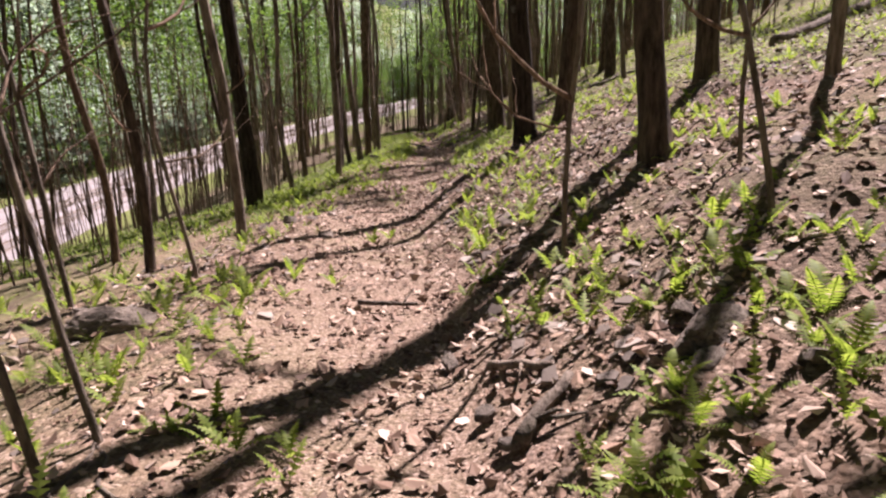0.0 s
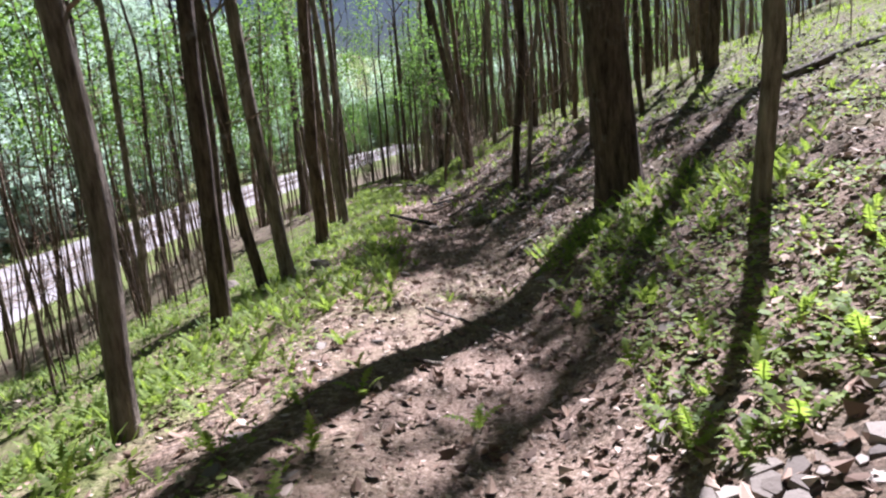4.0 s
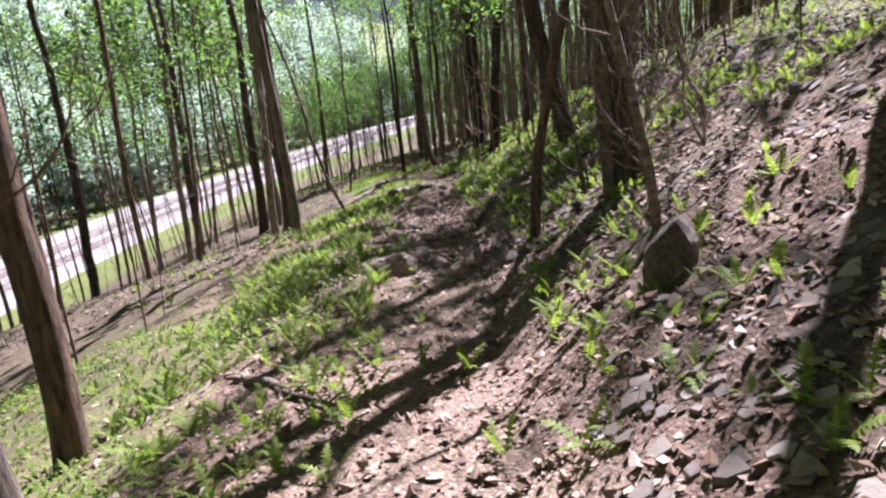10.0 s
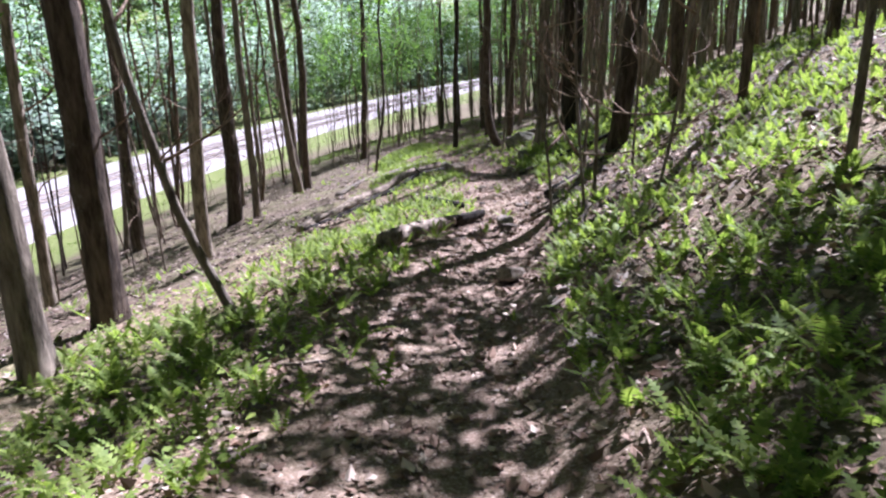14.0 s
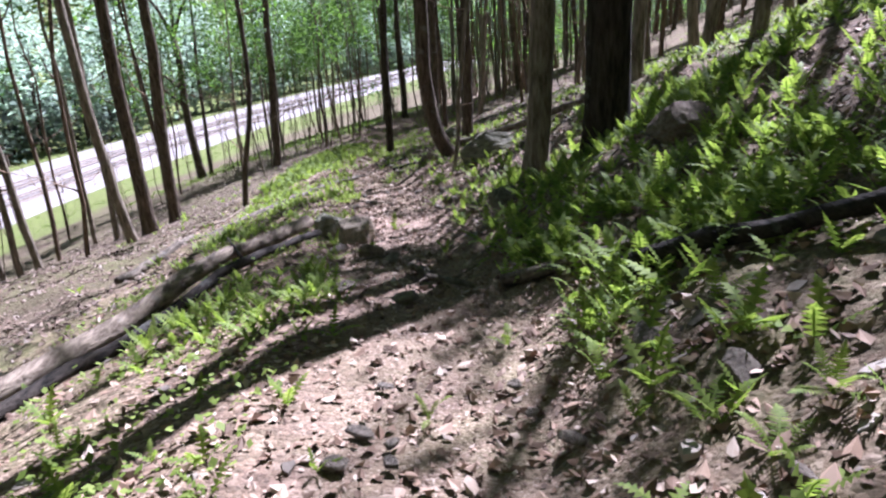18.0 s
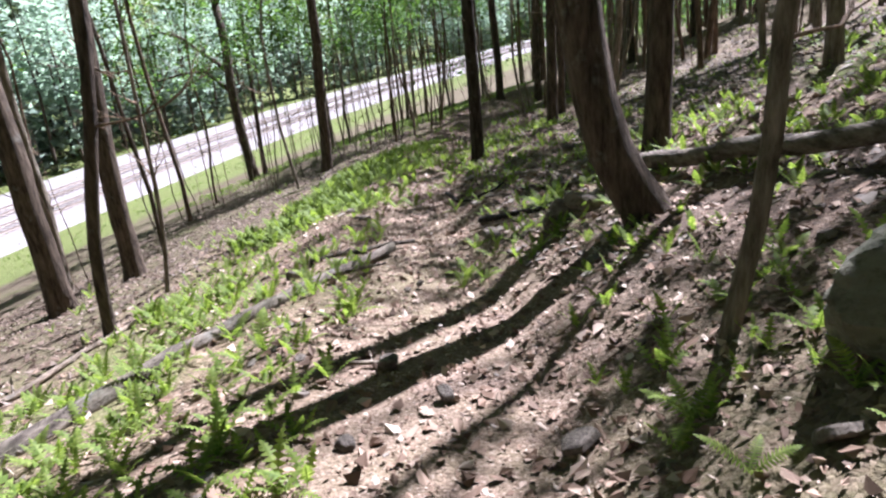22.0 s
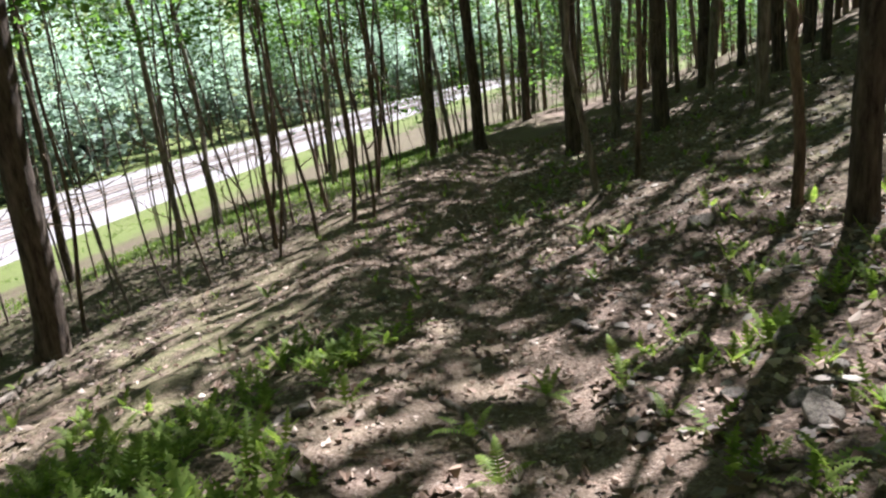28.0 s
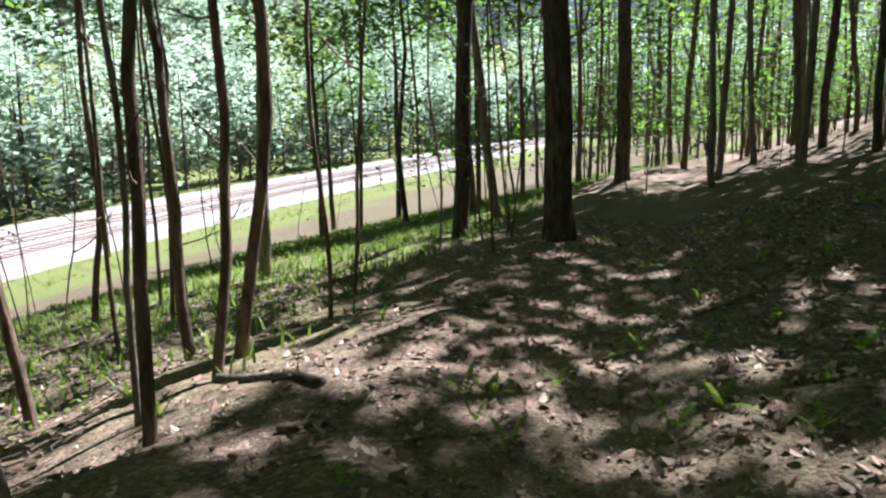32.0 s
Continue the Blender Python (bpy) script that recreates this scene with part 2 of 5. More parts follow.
def tube(points, radii, sides=8, lump=0.0, seed=0.0, cap=True):
    """Rings of a bent, tapered limb."""
    verts, faces = [], []
    pts = [Vector(p) for p in points]
    side = None
    for i, p in enumerate(pts):
        d = (pts[min(i + 1, len(pts) - 1)] - pts[max(i - 1, 0)]).normalized()
        if side is None:
            side = d.orthogonal().normalized()
        side = (side - d * side.dot(d)).normalized()
        other = d.cross(side)
        for k in range(sides):
            a = 2 * math.pi * k / sides
            w = side * math.cos(a) + other * math.sin(a)
            r = radii[i]
            if lump:
                r *= 1 + lump * noise.noise((w.x * 1.3 + seed, w.y * 1.3, p.length * 1.1 + w.z))
            verts.append(p + w * r)
    for i in range(len(pts) - 1):
        for k in range(sides):
            a, b = i * sides + k, i * sides + (k + 1) % sides
            faces.append((a, b, b + sides, a + sides))
    if cap:
        faces.append(tuple(range(sides - 1, -1, -1)))
        faces.append(tuple(range((len(pts) - 1) * sides, len(pts) * sides)))
    return verts, faces


def merged(pieces):
    verts, faces = [], []
    for v, f in pieces:
        o = len(verts)
        verts += v
        faces += [tuple(i + o for i in q) for q in f]
    return verts, faces


def on_ground(x, y, lift=0.0):
    return Vector((x, y, ground_z(x, y) + lift))

# ---- lie of the land ----
LINE_Y = (-40, 0, 3, 5.5, 9, 14, 19, 24, 28, 33, 36.5, 39, 42, 45, 47.5, 49.5, 52, 55, 58, 61, 65, 69, 73, 76, 80, 84, 90, 97, 130, 300)
LINE_X = (3, -0, -0.19, -0.29, -0.5, 0.06, 0.22, -0.01, -0.06, 0.18, -0.09, -0.22, 0.14, 0.18, 0.21, -0.24, -0.47, -0.82, -1.51, -2.15, -2.43, -2.59, -2.95, -2.95, -2.6, -1.8, -0.6, 1, 14, 92)
LINE_Z_Y = (-40, 0, 3, 5.5, 9, 14, 19, 24, 28, 33, 36.5, 39, 42, 45, 47.5, 49.5, 52, 55, 58, 61, 65, 69, 73, 76, 80, 84, 90, 97, 130, 300)
LINE_Z = (-0.3, -1.2, -1.3, -1.51, -1.82, -2.09, -2.38, -2.87, -3.09, -3.44, -3.76, -4.01, -4.26, -4.6, -4.84, -5.13, -5.45, -5.82, -6.16, -6.48, -6.83, -7.25, -7.68, -7.92, -8.05, -8.15, -8.35, -8.55, -9.5, -9.5)
BANK_Y = (7, 19, 28, 36, 44, 51, 57, 64, 72, 86)
BANK = (0.44, 0.42, 0.49, 0.53, 0.55, 0.52, 0.4, 0.23, 0.2, 0.22)
FALL_Y = (9, 22, 30, 38, 46, 54, 63, 72, 83)
FALL = (0.2, 0.32, 0.38, 0.2, 0.3, 0.2, 0.32, 0.25, 0.2)


def rail_z(y):
    """The level of the railway's bench at y."""
    return -14.75 + .015 * (min(max(y, 0), 200) - 90)



def line_x(y):
    """The middle of the trail at y."""
    return float(np.interp(y, LINE_Y, LINE_X))


def rail_x(y):
    """The middle between the two tracks at y."""
    if y < 60:
        return -38.8
    if y < 150:
        return -38.8 + .0017 * (y - 60) ** 2
    return -38.8 + .0017 * 90 ** 2 + .306 * (y - 150)


def ground_z(x, y, rough=True):
    """The height of the ground, all over the place."""
    lat = x - line_x(y)
    z0 = float(np.interp(y, LINE_Z_Y, LINE_Z))
    if lat >= 0:
        b = float(np.interp(y, BANK_Y, BANK))
        near = max(lat - .25, 0.0)
        z = z0 + b * min(near, 3.2) + .31 * max(min(near, 45) - 3.2, 0) + .12 * max(near - 45, 0)
    else:
        f = float(np.interp(y, FALL_Y, FALL))
        xr = rail_x(y)
        d = -lat
        edge = line_x(y) - (xr + 8.5)
        zn = z0 - f * 7.0
        if d < 1.0:
            z = z0
        elif d < 8.0 and edge > 9:
            z = z0 - f * (d - 1.0)
        elif x > xr + 8.5:
            k = (d - 8.0) / max(edge - 8.0, .1) if edge > 9 else (d - 1) / max(edge - 1, .1)
            z = (zn if edge > 9 else z0) * (1 - k) + rail_z(y) * k
        elif x > xr - 8:
            z = rail_z(y)
        else:
            o = xr - 8 - x
            z = rail_z(y) - .06 * min(o, 14) + .42 * max(o - 22, 0)
            if o > 180:
                z = rail_z(y) - .84 + .42 * 158 + .1 * (o - 180)
    if rough:
        a = min(max((abs(lat) - .3) / 1.5, .25), 1.0)
        if x < rail_x(y) + 9.5 and x > rail_x(y) - 9:
            a = .1
        z += a * (.10 * noise.noise((x * .9, y * .9, 3.1)) + .05 * noise.noise((x * 2.7, y * 2.7, 8.4)))
        z += .12 * a * noise.noise((x * .28, y * .28, 5.5))
        if .3 < lat < 4.5 and y < 72:
            z += .045 * min((lat - .3) / .5, 1) * noise.noise((x * 5.2, y * 5.2, 2.2))
    return z


# ---- the ground, one sheet to the horizon ----
def green_cover(lat, y):
    """How far moss and low green cover the ground."""
    if lat < -1.6:
        g = .7 if 9.5 < y < 34 and lat > -7 else .5 if 55 < y < 67 and lat > -3 else .25
        return .95 if y > 84 and -13 < lat < -3 else g
    if lat > 3.5:
        return .72 if y < 60 else .2
    return .12


def build_ground():
    lats = list(np.arange(-5.4, -1.75, .15)) + list(np.arange(-1.8, 3.9, .085)) + list(np.arange(3.9, 6.01, .15))
    step, a = .17, 6.0
    while a < 420:
        step *= 1.14
        a += step
        lats.append(a)
    step, a = .17, -5.4
    while a > -420:
        step = min(step * 1.13, 14)
        a -= step
        lats.insert(0, a)
    ys = list(np.arange(-3, 0, .16)) + list(np.arange(0, 84, .125)) + list(np.arange(84, 96, .16))
    step, a = .2, 96.0
    while a < 900:
        step *= 1.12
        a += step
        ys.append(a)
    step, a = .2, -3.0
    while a > -500:
        step *= 1.2
        a -= step
        ys.insert(0, a)
    verts, trail, green, soil_shade = [], [], [], []
    for y in ys:
        cx = line_x(y)
        half = .62 + .12 * noise.noise((0, y * .5, 2))
        fade = 1.0 if y < 68 else .75
        for lat in lats:
            x = cx + lat
            z = ground_z(x, y)
            if abs(lat) < .9:
                z -= .05 * (1 - abs(lat) / .9)
            verts.append((x, y, z))
            wob = .25 * noise.noise((x * 1.4, y * 1.4, 7))
            trail.append(fade * min(max((half + .25 + wob - abs(lat + .05)) / .45, 0), 1))
            # Dark soil, plus painted shade between stones and under the slope's trees.
            soil_shade.append(min(max(.55 + .8 * noise.noise((x * .6, y * .6, 21)), 0), 1) * min(max((lat - .4) / .5, 0), 1) if y < 68 and lat > 0 else .75 if lat < -3.4 else .35 if y >= 68 else 0)
            near_rail = abs(x - rail_x(y)) < 15.5 + 2 * noise.noise((x * .2, y * .2, 9))
            green.append(.95 if near_rail or x < rail_x(y) else min(max(green_cover(lat, y) + .3 * noise.noise((x * .4, y * .4, 1)), 0), 1))
    w = len(lats)
    faces = [(j * w + i, j * w + i + 1, (j + 1) * w + i + 1, (j + 1) * w + i) for j in range(len(ys) - 1) for i in range(w - 1)]
    me = mesh_of("ground", verts, faces, True)
    for name, values in (("trail", trail), ("green", green), ("soil_shade", soil_shade)):
        me.attributes.new(name, "FLOAT", "POINT").data.foreach_set("value", values)
    ob = part("ground", me, FLOOR)
    return tagged(ob, "brown forest floor of dry leaves with a worn dirt trail", "ground", kind="structure")


build_ground()

# ---- the railway below the slope ----
RAIL_YS = list(range(-60, 100, 4)) + list(range(100, 330, 6))


def swept(profile, ys, centre):
    """A profile of (across, up) swept along the line."""
    verts, faces, k = [], [], len(profile)
    for y in ys:
        x0 = centre(y)
        s = (centre(y + .5) - centre(y - .5))
        d = Vector((1, -s, 0)).normalized()
        for across, up in profile:
            verts.append((x0 + d.x * across, y + d.y * across, rail_z(y) + up))
    for j in range(len(ys) - 1):
        for i in range(k - 1):
            faces.append((j * k + i, j * k + i + 1, (j + 1) * k + i + 1, (j + 1) * k + i))
    return verts, faces


bed = part("ballast_bed", mesh_of("ballast_bed", *swept([(-9.6, -.25), (-8.6, .16), (-6.6, .2), (-5.3, .28), (-4.2, .34), (0, .26), (4.2, .34), (5.3, .28), (6.4, -.2)], RAIL_YS, rail_x), True), BALLAST)
tagged(bed, "pale grey crushed stone bed under two railway tracks", "ballast", kind="structure")
for side in (-2.15, 2.15):
    track = thing("railway_track", "pair of steel rails on dark wooden sleepers in pale ballast", "railway track", "railway tracks")
    for gauge in (-.75, .75):
        c = side + gauge
        prof = [(c - .07, .36), (c - .035, .40), (c - .035, .50), (c + .035, .50), (c + .035, .40), (c + .07, .36)]
        part("rail", mesh_of("rail", *swept(prof, RAIL_YS, rail_x)), RAIL, track)
    sl_v, sl_f = [], []
    y = -20.0
    while y < 230:
        x0 = rail_x(y)
        s = rail_x(y + .5) - rail_x(y - .5)
        d, e = Vector((1, -s, 0)).normalized(), Vector((s, 1, 0)).normalized()
        c = Vector((x0, y, rail_z(y) + .26)) + d * side
        o = len(sl_v)
        for u in (0, .07):
            for p, q in ((-1, -1), (1, -1), (1, 1), (-1, 1)):
                sl_v.append(c + d * p * 1.28 + e * q * .115 + Vector((0, 0, u)))
        sl_f += [tuple(o + i for i in f) for f in ((4, 5, 6, 7), (0, 1, 5, 4), (1, 2, 6, 5), (2, 3, 7, 6), (3, 0, 4, 7))]
        y += .56
    sl = part("sleeper", mesh_of("sleeper", sl_v, sl_f), SLEEPER, track, "weathered dark wooden sleepers")
    sl["kind"] = "stuff"


def line_post(x, y, h):
    z = rail_z(y) + .1
    p = thing("line_post", "thin grey post standing beside the railway", "post", "railway posts", pose(x, y, z))
    part("pole", mesh_of("pole", *tube([(0, 0, -.3), (0, 0, h * .5), (.01, 0, h)], [.06, .055, .05], 8), True), POST, p)
    part("cap", mesh_of("cap", *tube([(.01, 0, h), (.01, 0, h + .05), (.01, 0, h + .09)], [.07, .07, .03], 8)), POST, p)


for px, py, ph in ((rail_x(112) + 7.2, 112, 2.6), (rail_x(146) + 7.2, 146, 2.4), (rail_x(80) - 11.8, 80, 2.2)):
    line_post(px, py, ph)

# ---- trees ----


def trunk_mesh(height, dia, lean, bend=.25, sides=12, seed=0.0, dense=True, hook=0.0):
    """A tapered, slightly crooked trunk with a root flare."""
    pts, radii = [], []
    hs = [-.35, -.05, .08, .22, .42, .75, 1.1, 1.6, 2.2, 2.9] if dense else [-.35, .05, .35, 1.2, 2.4]
    h = hs[-1]
    while h < height - .8:
        h += .9 if dense else 1.7
        hs.append(min(h, height))
    for h in hs:
        k = max(h, 0) / height
        wob = min(h, 1.5) / 1.5 if h > 0 else 0
        x = lean[0] * min(h, 6) * (1 - .03 * min(h, 6)) + wob * bend * (.35 if h < 3 else .35 + .12 * min(h - 3, 6)) * noise.noise((seed, h * .33, 1.7)) + .05 * wob * noise.noise((seed, h * 1.4, 6.1))
        x -= hook * (1 - math.exp(-max(h, 0) / .55))
        y = lean[1] * h + wob * bend * .35 * noise.noise((seed, h * .33, 9.2)) + .05 * wob * noise.noise((seed, h * 1.4, 3.3))
        pts.append((x, y, h))
        flare = 1 + (.20 if dia > .1 else .12) * math.exp(-max(h, 0) / (.5 * dia + .03))
        radii.append(dia * .5 * flare * (1 - .78 * k ** 1.1) if h < height else .012)
    v, f = tube(pts, radii, sides, .10, seed)
    if dense and dia > .14:
        for i, p in enumerate(v):
            c = Vector(pts[i // sides])
            h = c.z
            if h < .6:
                a = math.atan2(p.y - c.y, p.x - c.x)
                lobe = 1 + .16 * max(0, 1 - max(h, 0) / .45) * math.sin(a * 3 + seed) + .08 * max(0, 1 - max(h, 0) / .6) * math.sin(a * 5 + seed * 2)
                v[i] = Vector((c.x + (p.x - c.x) * lobe, c.y + (p.y - c.y) * lobe, p.z))
    return mesh_of("trunk", v, f, True), pts, radii


def limb_mesh(seed, length, rad, forks=3, crook=1.0, sides=6):
    """A crooked limb along +x that rises, with side twigs."""
    rng = random.Random(seed)
    main = [Vector((0, 0, 0))]
    d = Vector((1, 0, .35))
    n = 7
    for i in range(n):
        d = (d + Vector((0, crook * rng.uniform(-.35, .35), crook * rng.uniform(-.18, .34)))).normalized()
        main.append(main[-1] + d * length / n)
    pieces = [tube(main, [rad * (1 - i / (n + .7)) for i in range(n + 1)], sides, .1, seed)]
    for k in range(forks):
        i = rng.randint(2, n - 1)
        s = 1 if k % 2 else -1
        d = (main[i] - main[i - 1]).normalized() + Vector((0, s * rng.uniform(.5, 1.0), rng.uniform(-.1, .6)))
        p = [main[i]]
        for j in range(4):
            d = (d + Vector((crook * rng.uniform(-.2, .2), crook * rng.uniform(-.25, .25), crook * rng.uniform(-.15, .25)))).normalized()
            p.append(p[-1] + d * length * rng.uniform(.08, .14))
        pieces.append(tube(p, [rad * .45 * (1 - j / 4.6) for j in range(5)], sides - 1))
    return mesh_of("limb", *merged(pieces), True)


def leaf_cards(centres, per, spread, size, rng, simple=False):
    """Small folded leaves round each centre."""
    verts, faces = [], []
    for c in centres:
        for _ in range(per):
            p = Vector(c) + Vector((rng.gauss(0, spread), rng.gauss(0, spread), rng.gauss(0, spread * .6)))
            u = Vector((rng.uniform(-1, 1), rng.uniform(-1, 1), rng.uniform(-.55, .35))).normalized()
            w = u.cross(Vector((rng.uniform(-.5, .5), rng.uniform(-.5, .5), 1))).normalized()
            s = size * rng.uniform(.6, 1.3)
            up = u.cross(w) * s * .12
            o = len(verts)
            if simple:
                verts += [p - w * s * .42, p + w * s * .42, p + u * s]
                faces.append((o, o + 1, o + 2))
                continue
            verts += [p, p + u * s * .5 + w * s * .34 + up, p + u * s, p + u * s * .5 - w * s * .34 + up]
            faces += [(o, o + 1, o + 2), (o, o + 2, o + 3)]
    return verts, faces


def crown_mesh(seed, radius, height, clumps, per, size, spread=.38):
    """An open crown round the upper trunk: clumps on rising boughs, with gaps between them."""
    rng = random.Random(seed)
    centres = []
    boughs = [(rng.uniform(0, 6.28), rng.uniform(0, 1)) for _ in range(max(6, clumps // 5))]
    for _ in range(clumps):
        a, k = rng.choice(boughs)
        a += rng.gauss(0, .22)
        k = min(max(k + rng.gauss(0, .05), 0), 1)
        r = radius * (1 - .72 * k ** 1.6) * rng.uniform(.25, 1.0) ** .7
        centres.append((r * math.cos(a), r * math.sin(a), k * height + .22 * r + rng.gauss(0, .15)))
    return mesh_of("crown", *leaf_cards(centres, per, spread, size, rng))


CROWNS = [crown_mesh(40 + i, 2.5, 6.5, 50, 19, .22, .42) for i in range(6)]
THIN_CROWNS = [crown_mesh(50 + i, 2.6, 6.5, 38, 18, .21, .40) for i in range(4)]
SMALL_CROWNS = [crown_mesh(60 + i, 1.0, 3.0, 22, 14, .16, .26) for i in range(4)]
BOUGHS = [limb_mesh(80 + i, 2.1, .045, 3, 1.0, 5) for i in range(5)]
TWIGS = [limb_mesh(90 + i, .9, .012, 4, 1.3, 4) for i in range(5)]


def plant_tree(x, y, dia, lean, bark, label, group, seed, limbs=4, twigs=0, crown=1.0, height=None, hook=0.0, crowns=1):
    rng = random.Random(seed)
    small = dia < .085
    h = height or ((4.2 + dia * 42) if small else min(9.5 + dia * 22, 19)) * rng.uniform(.9, 1.12)
    z = ground_z(x, y)
    t = thing("sapling" if small else "tree", label, "sapling" if small else "tree", group, pose(x, y, z))
    me, pts, radii = trunk_mesh(h, dia, lean, .25 if dia > .16 else .5 if dia > .1 else .85, 14 if dia > .2 else 9, seed * 1.37, True, hook)
    part("trunk", me, bark, t)

    def along(k):
        hh = k * h
        for i in range(len(pts) - 1):
            if pts[i + 1][2] >= hh:
                return Vector(pts[i]).lerp(Vector(pts[i + 1]), (hh - pts[i][2]) / (pts[i + 1][2] - pts[i][2]))
        return Vector(pts[-1])

    low = .42 if not small else .68
    for i in range(limbs):
        p = along(low + (1 - low) * (i + rng.random()) / (limbs + .6))
        s = (.55 if small else 1.0) * rng.uniform(.7, 1.15) * (1.0 if dia > .16 else .7)
        part("limb", BOUGHS[rng.randrange(5)], bark, t, m=pose(*p, 0, -rng.uniform(5, 40), rng.uniform(0, 360)) @ Matrix.Scale(s, 4))
    for i in range(twigs):
        p = along(rng.uniform(.10, .42))
        part("dead_twig", TWIGS[rng.randrange(5)], TWIG, t, m=pose(*p, 0, rng.uniform(-25, 15), rng.uniform(0, 360)) @ Matrix.Scale(rng.uniform(.7, 1.4), 4))
    if rng.random() < crown:
        k = .58 if not small else .52
        p = along(k)
        src = SMALL_CROWNS[rng.randrange(4)] if small else THIN_CROWNS[rng.randrange(4)] if y < 92 else CROWNS[rng.randrange(6)]
        full = (h * (1 - k) + .4) / (3.0 if small else 6.5)
        k = .34 if y > 84 and not small else k
        wide = rng.uniform(.8, 1.15) * (1.0 if small or dia > .16 else .72) * (1.1 if y > 40 and not small else 1.35 if y < 20 and not small and x > 3 else 1.0)
        for _ in range(crowns):
            part("crown", src, LEAF, t, m=pose(*p, 0, 0, rng.uniform(0, 360)) @ Matrix.Diagonal((wide, wide, full, 1)))
    return t

# Trees beside the trail, in the order in which it passes them: x, y, thickness, lean.
TREES_A = [
    (-1.27, 1.99, 0.034, -0.14, 0),
    (-1.2, 2.25, 0.017, -0.13, 0),
    (1.46, 2.86, 0.017, -0.12, 0),
    (0.71, 3.52, 0.025, -0.06, 0),
    (1.89, 4.16, 0.025, -0.02, 0),
    (-2.54, 4.69, 0.043, -0.14, 0),
    (1.62, 4.87, 0.21, -0.11, 0.15),
    (-1.73, 4.97, 0.034, -0.01, 0),
    (3.11, 5.41, 0.11, -0.04, 0),
    (-2.67, 6.41, 0.1, -0.06, 0),
    (-1.94, 7.06, 0.11, -0.06, 0),
    (3.23, 8.17, 0.26, -0.02, 0),
    (-3.8, 8.18, 0.1, -0, 0),
    (1.43, 10.14, 0.3, -0.07, 0),
    (2.06, 10.88, 0.22, 0.11, -0),
    (-3.03, 13.5, 0.05, -0.06, 0),
]
TREES_B = [
    (-3.05, 12.13, 0.27, -0.05, 0),
    (-2.51, 12.83, 0.09, -0.06, 0),
    (-1.8, 14, 0.13, 0.03, -0),
    (-4.07, 14.48, 0.1, -0.11, 0),
    (1.71, 14.61, 0.11, 0.05, -0),
    (-3.18, 14.73, 0.05, -0, 0),
    (-2.14, 17.03, 0.17, 0.02, -0),
    (4.8, 17.21, 0.13, -0.06, 0),
    (1.75, 17.33, 0.41, -0.07, 0),
    (-1.80, 18.74, 0.165, -0.09, 0),
    (-2.06, 18.55, 0.13, -0.11, 0),
    (1.52, 21.5, 0.075, 0.17, 0),
    (5.67, 21.79, 0.31, -0.07, 0),
    (1.42, 21.92, 0.13, 0.05, 0),
    (2.76, 22.02, 0.13, -0.05, 0),
    (4.02, 23.34, 0.1, -0.1, 0),
    (-2, 23.65, 0.24, 0.02, -0),
    (-6.23, 25.71, 0.18, 0.02, -0),
    (6.37, 25.75, 0.26, 0.07, -0),
]
TREES_C = [
    (-1.87, 27.04, 0.15, 0, 0),
    (3.89, 27.8, 0.13, 0.03, -0),
    (-4.99, 28.11, 0.2, 0.01, -0),
    (-2.11, 28.63, 0.21, -0.03, 0),
    (4.08, 29.86, 0.15, -0.06, -0),
    (-2.52, 29.95, 0.21, 0, 0),
    (3.47, 30.92, 0.23, -0.1, -0),
    (-7.69, 31.14, 0.15, 0.04, -0),
    (-8.76, 31.49, 0.26, -0.12, 0),
    (1.62, 31.52, 0.18, -0.07, 0),
    (1.49, 31.64, 0.2, -0.11, 0),
    (0.8, 31.78, 0.09, 0.17, 0),
    (-6.91, 33.42, 0.19, 0.02, 0),
    (7.27, 34.37, 0.31, -0.08, -0),
    (1.94, 35.91, 0.25, -0.2, -0.01),
    (2.95, 36.21, 0.19, 0.01, -0),
    (-8.12, 37.03, 0.22, 0.01, 0),
    (-6.85, 37.39, 0.21, 0.01, 0),
]
TREES_D = [
    (2.05, 37.54, 0.07, 0.01, 0),
    (1.97, 38.02, 0.025, -0.06, -0),
    (-2.6, 38.2, 0.19, -0.02, -0),
    (1.83, 38.55, 0.05, -0.1, -0),
    (3.01, 38.98, 0.11, 0.05, 0),
    (-1.81, 39.12, 0.07, -0.28, -0.01),
    (-8.42, 39.24, 0.23, -0.03, -0),
    (-3.05, 39.68, 0.26, 0.03, 0),
    (1.3, 40.48, 0.025, 0.13, 0),
    (0.76, 40.78, 0.03, -0.04, -0),
    (0.93, 41.44, 0.04, -0.03, -0),
    (0.53, 41.49, 0.03, -0.06, -0),
    (1.36, 41.95, 0.025, 0.06, 0),
    (2.75, 42.96, 0.12, 0.02, 0),
    (2.41, 44.25, 0.07, 0.03, -0),
    (1.57, 44.28, 0.245, 0.12, -0.02),
    (1.17, 44.32, 0.05, 0.05, -0),
    (-4.75, 45.31, 0.23, 0.06, 0),
]
